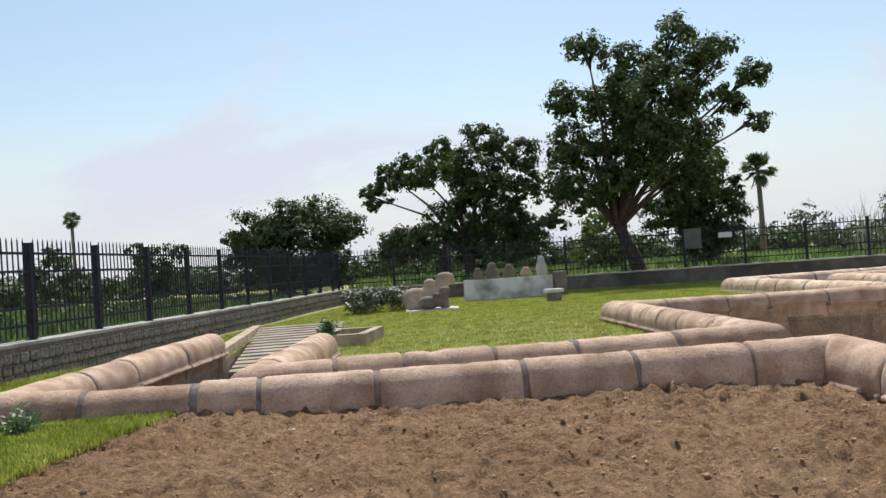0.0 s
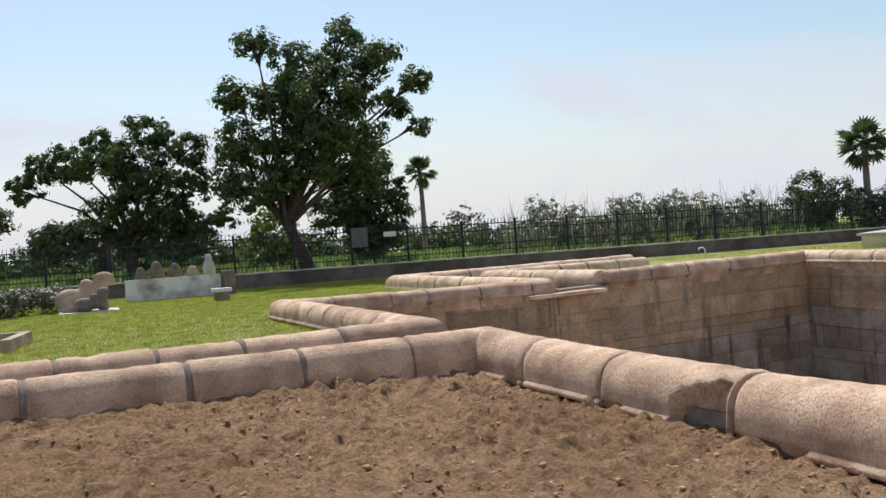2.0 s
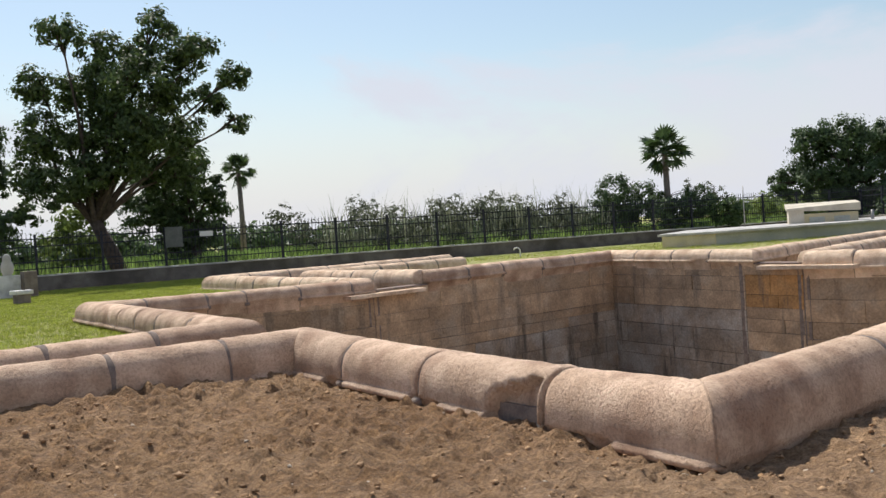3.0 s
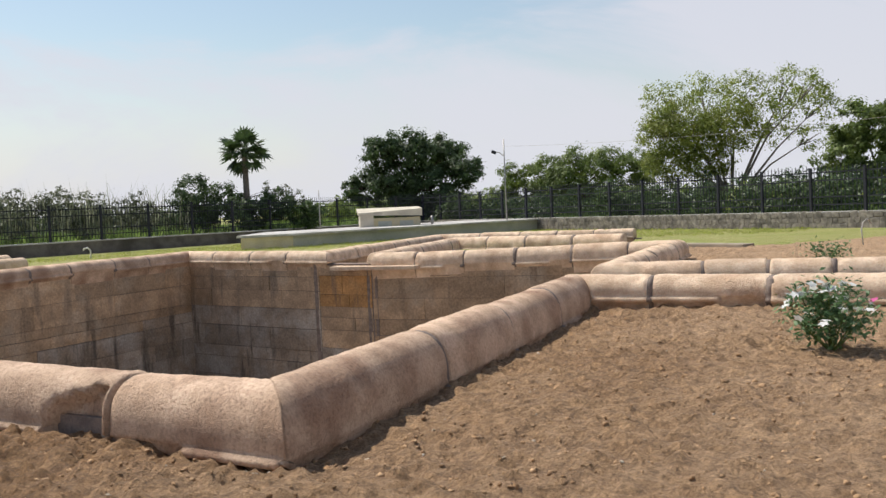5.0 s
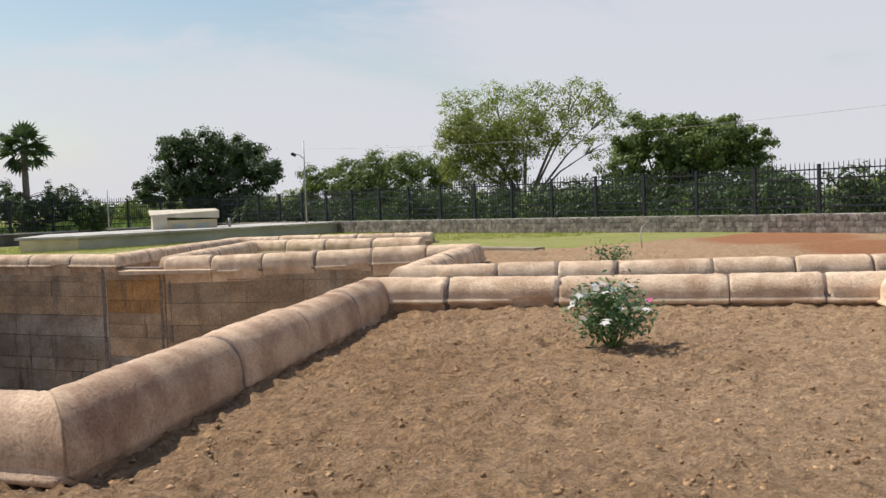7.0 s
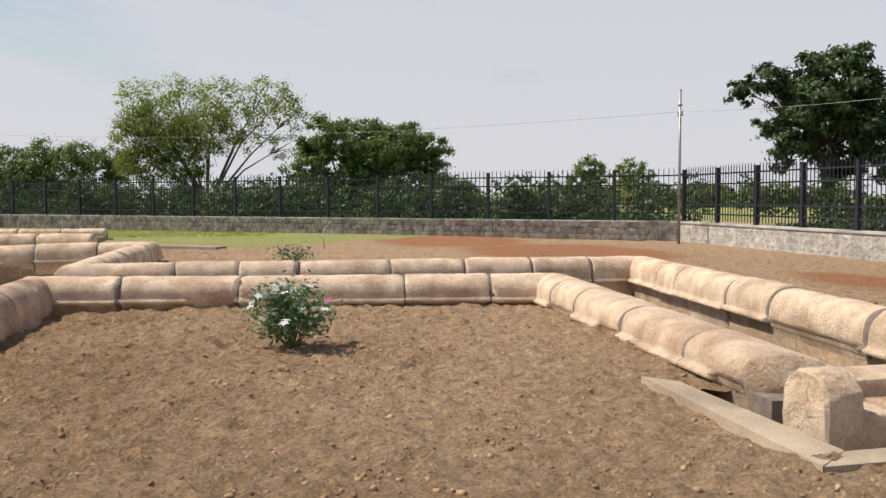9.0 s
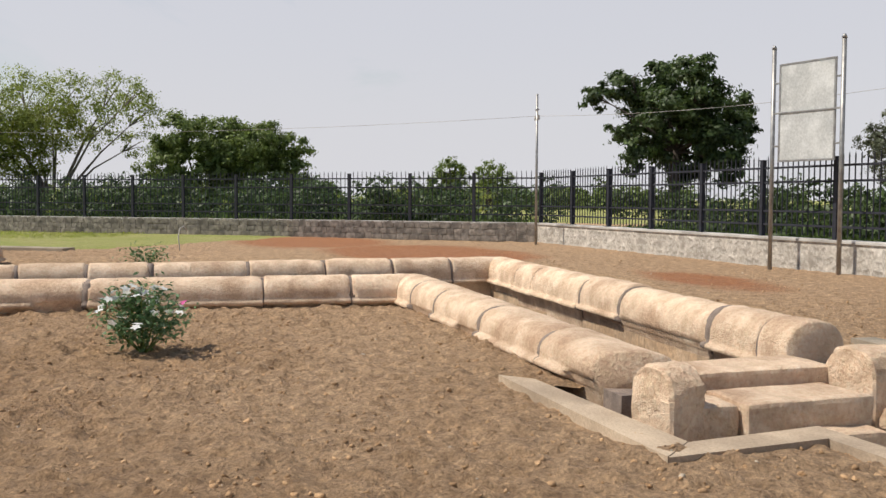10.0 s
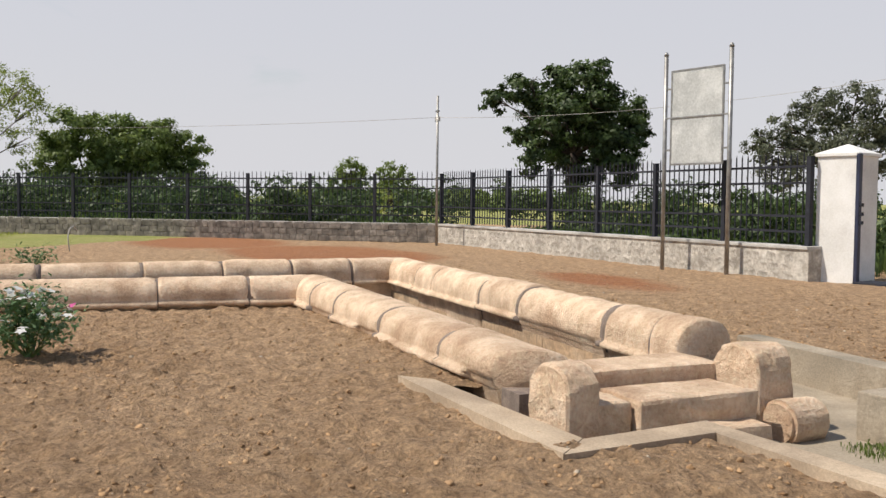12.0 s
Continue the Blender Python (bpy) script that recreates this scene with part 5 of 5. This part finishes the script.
LEAF_FLOWER = leaf("periwinkle_leaf", (0.07, 0.14, 0.05), (0.14, 0.24, 0.09), 0.25)
leafy_bush("flower_bush", (10.2, 0.80, float(ground_z(np.array(10.2), np.array(0.8)))), 0.92, 0.62, 1700, 0.036, "periwinkle bush with white flowers and one pink", 5, 36, PETAL, 1, 17)
leafy_bush("shrub", (23.4, 1.8, 0.0), 1.4, 0.26, 320, 0.05, "low sparse green shrub on bare earth", 6, 0, None)
for i_, (u_, v_) in enumerate([(1.6, 35.2), (2.3, 35.5), (2.9, 35.0), (3.4, 36.0), (1.9, 34.4)]):
    leafy_bush("flower_bush", (u_, v_, 0.0), 1.25, 0.85, 800, 0.07, "pale-flowered bush on the lawn", 30 + i_, 22, PETAL, 0, 16, LEAF_GREY)
leafy_bush("shrub", (0.35, 20.5, 0.1), 0.6, 0.4, 300, 0.06, "weed growing by the planter", 41, 0, None)
leafy_bush("shrub", (-3.0, 10.2, 0.05), 0.6, 0.3, 260, 0.045, "weed in the grass beside the coping", 42, 0, None)

# ---- statues and wall on the lawn ----
def lumps(name, at, yaw, parts_, label, mat, seed):
    """One plain carved mass out of rounded forms: (x, y, z, rx, ry, rz) each."""
    bm = bmesh.new()
    for (x, y, z, a, b, c) in parts_:
        r = bmesh.ops.create_icosphere(bm, subdivisions=3, radius=1.0)
        for v in r["verts"]:
            v.co = Vector((x + v.co.x * a, y + v.co.y * b, z + v.co.z * c))
    ob = part(name, bm, mat, smooth=True)
    fuse = ob.modifiers.new("fuse", "REMESH")
    fuse.mode, fuse.voxel_size, fuse.use_smooth_shade = "VOXEL", 0.035, True
    ob.matrix_basis = pose(*at, 0, 0, yaw)
    return tagged(ob, label, "statue", "statues on the lawn")


lumps("statue", (4.25, 34.3, 0.0), -6, [(-0.45, 0, 0.42, 0.55, 0.34, 0.40), (0.0, 0, 0.50, 0.6, 0.32, 0.33), (0.05, 0, 0.86, 0.24, 0.22, 0.26), (0.50, 0, 0.75, 0.24, 0.24, 0.55),
      (0.62, 0, 1.12, 0.34, 0.20, 0.20), (0.83, -0.02, 0.98, 0.17, 0.15, 0.15), (0.55, -0.2, 0.2, 0.2, 0.2, 0.25), (-0.35, -0.25, 0.15, 0.5, 0.15, 0.18)],
      "seated stone bull statue of pale sandstone", STATUE, 1.0)
lumps("statue", (4.4, 33.5, 0.0), -6, [(-0.30, 0, 0.26, 0.36, 0.22, 0.25), (0.02, 0, 0.30, 0.36, 0.2, 0.2), (0.0, 0, 0.50, 0.13, 0.12, 0.12), (0.28, 0, 0.42, 0.17, 0.18, 0.36),
      (0.32, 0, 0.68, 0.2, 0.15, 0.14)], "small dark weathered stone bull statue", DARKSTONE, 2.0)
slab("plinth_slab", (3.35, 33.2, -0.1), (5.25, 34.9, 0.035), "thin white slab under the statues", WHITEWASH, 9.0, 0.01, -6, 0.003, "", "slab")
bm = bmesh.new()
box(bm, (6.40, 39.3, -0.2), (10.2, 39.6, 0.86), bevel=0.015)
roughen(bm, 0.01, 2.0, 1.0, 3)
low_wall = part("lawn_wall", bm, OLDWASH)
tagged(low_wall, "low streaked whitewashed wall on the lawn", "wall")
for x_, w_, h_, m_ in ((6.75, 0.22, 0.50, DARKSTONE), (7.35, 0.30, 0.70, DARKSTONE), (8.05, 0.28, 0.58, DARKSTONE), (8.75, 0.26, 0.42, STATUE), (9.4, 0.24, 0.85, CEMENT)):
    lumps("statue", (x_ * 1.04, 39.45, 0.85), 0, [(0, 0, h_ * 0.35, w_ * 1.05, 0.12, h_ * 0.42), (0, 0, h_ * 0.72, w_ * 0.7, 0.11, h_ * 0.30)], "small weathered stone idol slab standing on the wall", m_, x_)
slab("pillar_stub", (10.25, 39.0, -0.1), (10.75, 39.5, 0.98), "dark stone stub with a white cap beside the wall", DARKSTONE, 10.0, 0.02, 0, 0.01, "", "pillar")
slab("stone_pedestal", (8.55, 33.6, -0.1), (9.0, 34.0, 0.30), "small stone pedestal on the lawn", DARKSTONE, 11.0, 0.03, 8, 0.01, "", "pedestal")
slab("cap_stone", (8.48, 33.52, 0.30), (9.07, 34.08, 0.44), "whitened cap stone on the pedestal", WHITEWASH, 12.0, 0.03, 8, 0.008, "", "cap")

# ---- cistern, hut and masts ----
cistern = thing("cistern", (0, 0, 0), "long low covered cistern with pale green and yellow walls", "cistern")
bm = bmesh.new()
prism(bm, [(36.7, 26.1), (53.2, 20.0), (55.5, 26.0), (41.5, 31.0), (35.25, 27.9)], -0.3, 0.56)
part("wall_body", bm, PALEGREEN, cistern)
bm = bmesh.new()
prism(bm, [(36.62, 26.06), (36.72, 26.06), (35.30, 27.95), (35.16, 27.88)], -0.28, 0.545)
part("end_panel", bm, YELLOW, cistern, "pale yellow end wall")
bm = bmesh.new()
prism(bm, [(36.6, 25.8), (53.5, 19.6), (55.9, 26.2), (41.5, 31.3), (35.0, 28.0)], 0.56, 0.66)
part("cover_slab", bm, CEMENT, cistern, "grey cement cover slab")


def hut():
    root = thing("hut", (45.9, 25.9, 0.40), "small pent-roofed pump hut on the cistern", "hut")
    root.matrix_basis = pose(45.9, 25.9, 0.40, 0, 0, -56)
    bm = bmesh.new()
    box(bm, (-1.0, 0, 0), (1.6, 1.6, 0.72))
    part("wall_body", bm, YELLOW, root)
    bm = bmesh.new()
    box(bm, (-1.75, -0.1, 0), (-1.0, 1.6, 1.0), bevel=0.01)
    part("side_wall", bm, CREAM, root, "pale cream side wall")
    bm = bmesh.new()
    v = [bm.verts.new(p) for p in ((-1.85, -0.2, 0.92), (1.7, -0.2, 0.78), (1.7, 1.8, 1.12), (-1.85, 1.8, 1.12), (-1.85, -0.2, 1.04), (1.7, -0.2, 1.18), (1.7, 1.8, 1.30), (-1.85, 1.8, 1.30))]
    for f in ((3, 2, 1, 0), (4, 5, 6, 7), (0, 1, 5, 4), (1, 2, 6, 5), (2, 3, 7, 6), (3, 0, 4, 7)):
        bm.faces.new([v[i] for i in f])
    part("roof", bm, CREAM, root, "pale sloping slab roof")
    for x in (-0.75, 0.45):
        bm = bmesh.new()
        box(bm, (x, -0.02, 0.05), (x + 0.75, 0.03, 0.55), bevel=0.01)
        part("shutter", bm, PALEGREEN, root, "grey-green shutter")


hut()


def mast(name, at, height, r, label, parts_=()):
    root = thing(name, at, label, "pole")
    V, F = tube([Vector((0, 0, -0.2)), Vector((0, 0, height))], [r, r * 0.8], 10)
    mesh_object("shaft", V, F, STEEL, root, smooth=True)
    for nm, lo, hi, mat in parts_:
        bm = bmesh.new()
        box(bm, lo, hi, bevel=0.01)
        part(nm, bm, mat, root)
    return root


lamp = mast("street_lamp", (51.9, 21.5, 0.0), 5.43, 0.045, "slim steel lamp post with one flood lamp")
V, F = tube([Vector((0, 0, 4.4)), Vector((-0.12, 0.25, 4.65)), Vector((-0.18, 0.42, 4.66))], [0.025, 0.025, 0.025], 6)
mesh_object("arm", V, F, STEEL, lamp)
bm = bmesh.new()
box(bm, (-0.2, -0.14, -0.10), (0.2, 0.14, 0.08), bevel=0.04)
o_ = part("lamp_head", bm, IRON, lamp, "dark lamp housing")
o_.matrix_basis = pose(-0.22, 0.55, 4.68, 25, 0, 20)
mast("utility_pole", (30.9, -10.35, 0.0), 5.1, 0.05, "thin steel utility pole by the fence corner",
     [("crossarm", (-0.22, -0.03, 4.22), (0.22, 0.03, 4.28), STEEL), ("insulator", (-0.20, -0.03, 4.28), (-0.14, 0.03, 4.38), CEMENT), ("insulator", (0.14, -0.03, 4.28), (0.20, 0.03, 4.38), CEMENT),
      ("bracket", (-0.09, -0.05, 4.55), (0.09, 0.05, 4.60), STEEL)])
mast("steel_pipe", (43.3, 28.9, 0.6), 2.2, 0.03, "thin upright steel pipe beside the hut")
mast("marker_post", (47.5, 24.2, 0.6), 0.55, 0.09, "short white post on the cistern cover")


def wire(p, q, sag, r=0.006):
    P, Q = Vector(p), Vector(q)
    pts = [P.lerp(Q, k / 16) - Vector((0, 0, sag * 4 * (k / 16) * (1 - k / 16))) for k in range(17)]
    V, F = tube(pts, [r] * 17, 5)
    tagged(mesh_object("cable", V, F, CEMENT, smooth=True), "thin overhead electric cable on the poles", "cable", "overhead cables")


wire((30.9, -10.35, 4.36), (51.9, 21.5, 5.0), 0.5)
wire((30.9, -10.35, 4.36), (14.5, -19.5, 5.0), 0.45)

# ---- sign, gate pillar ----
sign = thing("sign_board", (18.4, -12.35, 0.0), "blank faded metal sign board between two steel posts", "sign")
PA, PB = Vector((0.95, 0.30, 0)), Vector((-0.80, -0.22, 0))
for p_ in (PA, PB):
    V, F = tube([p_ + Vector((0, 0, -0.2)), p_ + Vector((0, 0, 4.93))], [0.05, 0.05], 12)
    mesh_object("post", V, F, STEEL, sign, smooth=True)
    V, F = tube([p_ + Vector((0, 0, 4.92)), p_ + Vector((0, 0, 5.0))], [0.06, 0.03], 12)
    mesh_object("finial", V, F, STEEL, sign, smooth=True)
ang_ = math.degrees(math.atan2((PA - PB).y, (PA - PB).x))
mid_ = (PA + PB) / 2


def on_sign(name, lo, hi, mat, label="", bevel=0.006):
    bm = bmesh.new()
    box(bm, lo, hi, bevel=bevel)
    o = part(name, bm, mat, sign, label)
    o.matrix_basis = pose(mid_.x, mid_.y, 0, 0, 0, ang_)


on_sign("panel", (-0.70, -0.012, 2.44), (0.70, 0.012, 4.52), SIGNPLATE, "blank plate with peeling paint")
for lo, hi in (((-0.745, -0.02, 2.40), (-0.70, 0.02, 4.56)), ((0.70, -0.02, 2.40), (0.745, 0.02, 4.56)), ((-0.70, -0.019, 2.395), (0.70, 0.019, 2.44)),
               ((-0.70, -0.019, 4.52), (0.70, 0.019, 4.565)), ((-0.90, 0.013, 3.46), (0.90, 0.03, 3.50))):
    on_sign("frame_bar", lo, hi, STEEL)
for z_ in (2.75, 4.15):
    for x_ in (-0.83, 0.83):
        on_sign("bracket", (x_ - 0.085, -0.015, z_ - 0.02), (x_ + 0.085, 0.015, z_ + 0.02), STEEL)

pillar = thing("gate_pillar", (15.55, -13.75, 0.0), "white gate pillar with a pyramid cap and blue post", "pillar")
pillar.matrix_basis = pose(15.62, -13.98, 0, 0, 0, 20)
bm = bmesh.new()
box(bm, (-0.42, -0.42, -0.2), (0.42, 0.42, 2.50), bevel=0.015)
roughen(bm, 0.006, 2.0, 3.0, 2)
part("shaft", bm, WHITEWASH, pillar)
bm = bmesh.new()
lo_ = [bm.verts.new(p) for p in ((-0.46, -0.46, 2.50), (0.46, -0.46, 2.50), (0.46, 0.46, 2.50), (-0.46, 0.46, 2.50))]
md_ = [bm.verts.new((v.co.x, v.co.y, 2.56)) for v in lo_]
ap_ = bm.verts.new((0, 0, 2.76))
bm.faces.new(lo_[::-1])
for i in range(4):
    bm.faces.new((lo_[i], lo_[(i + 1) % 4], md_[(i + 1) % 4], md_[i]))
    bm.faces.new((md_[i], md_[(i + 1) % 4], ap_))
part("cap", bm, WHITEWASH, pillar)
bm = bmesh.new()
box(bm, (-0.50, 0.36, -0.05), (-0.425, 0.48, 2.54), bevel=0.01)
part("gate_post", bm, BLUE, pillar, "dark blue iron gate post")
for z_ in (1.15, 1.32, 1.5):
    bm = bmesh.new()
    box(bm, (-0.56, 0.38, z_), (-0.50, 0.46, z_ + 0.07), bevel=0.01)
    part("hinge", bm, IRON, pillar)
slab("drain_grate", (14.2, -14.3, -0.05), (15.0, -13.6, 0.04), "rusted iron grating on the ground by the pillar", IRON, 13.0, 0.01, 20, 0.003, "", "grate")

# ---- small things ----
slab("drain_kerb", (30.2, 4.2, -0.1), (30.75, 8.4, 0.07), "low grey cement drain edge in the grass", AGED, 14.0, 0.02, -28, 0.006, "", "kerb")
V, F = tube([Vector((0, 0, -0.1)), Vector((0.0, 0.05, 0.4)), Vector((0.05, 0.0, 0.62)), Vector((0.16, -0.10, 0.70)), Vector((0.2, -0.2, 0.55))], [0.018] * 5, 6)
o_ = tagged(mesh_object("hose_pipe", V, F, CEMENT, smooth=True), "pale plastic pipe bent over above the grass", "pipe")
o_.location = (29.3, 1.3, 0)
V, F = tube([Vector((0, 0, -0.1)), Vector((0, 0, 0.35)), Vector((-0.1, 0.05, 0.46)), Vector((-0.24, 0.1, 0.45)), Vector((-0.3, 0.12, 0.36))], [0.035] * 5, 8)
o_ = tagged(mesh_object("tap_pipe", V, F, WHITEWASH, smooth=True), "white hooked water pipe by the north wall", "pipe")
o_.location = (31.0, 33.0, 0)


def plate(name, at, yaw, w, h, mat, label):
    bm = bmesh.new()
    box(bm, (-w / 2, -0.012, 0), (w / 2, 0.012, h), bevel=0.004)
    o = part(name, bm, mat)
    o.matrix_basis = pose(*at, 0, 0, yaw)
    tagged(o, label, "sign")


plate("notice_plate", (19.45, 42.35, 1.98), -14.5, 0.62, 0.24, WHITESIGN, "small white plate fixed to the fence")
plate("notice_board", (18.0, 42.74, 1.55), -14.5, 0.8, 0.95, GREYPLATE, "grey notice board fixed to the fence")


def pebbles(name, count, seed, mat, lo, top, power, label):
    """Loose clods and small stones over the bare earth, thickest in drifts."""
    g = np.random.default_rng(seed)
    base = bmesh.new()
    bmesh.ops.create_icosphere(base, subdivisions=1, radius=1.0)
    bv = np.array([tuple(v.co) for v in base.verts])
    bf = np.array([tuple(v.index for v in f.verts) for f in base.faces])
    base.free()
    x, y = g.uniform(-3.0, 24.0, count * 6), g.uniform(-12.5, 10.6, count * 6)
    ok = (lawn_zone(x, y) < 0.5) & ~((x > 13.3) & (y > -2)) & (grid_noise(x, y, 0.8, 3) > g.uniform(-0.9, 0.5, len(x)))
    ok &= g.random(len(x)) < np.clip(1.5 - np.hypot(x, y) / 14, 0.12, 1)
    for h in HOLES:
        ok &= ~inside(h, x, y)
    x, y = x[ok][:count], y[ok][:count]
    n = len(x)
    r = (lo + (top - lo) * g.random(n) ** power)[:, None, None]
    c = np.stack([x, y, soil_z(x, y) + r[:, 0, 0] * 0.1], 1)[:, None, :]
    V = (bv[None] * g.uniform((0.7, 0.7, 0.45), (1.4, 1.4, 0.95), (n, 1, 3)) + g.normal(size=(n, len(bv), 3)) * 0.26) * r + c
    F = bf[None] + (np.arange(n) * len(bv))[:, None, None]
    tagged(quads_object(name, V.reshape(-1, 3), F.reshape(-1, 3), mat), label, "pebbles", kind="stuff")


CLOD = material("clod", (0.26, 0.150, 0.072), (0.50, 0.315, 0.17), 3.0, 0.95, 0.4, 60, island=0.25)
PEBBLE = material("pale_pebble", (0.40, 0.31, 0.22), (0.62, 0.53, 0.42), 3.0, 0.9, 0.2, 60, island=0.25)
pebbles("clods", 34000, 3, CLOD, 0.004, 0.024, 5.0, "loose crumbling clods of brown earth")
pebbles("pebbles", 600, 4, PEBBLE, 0.006, 0.024, 5.0, "small pale pebbles on the soil")
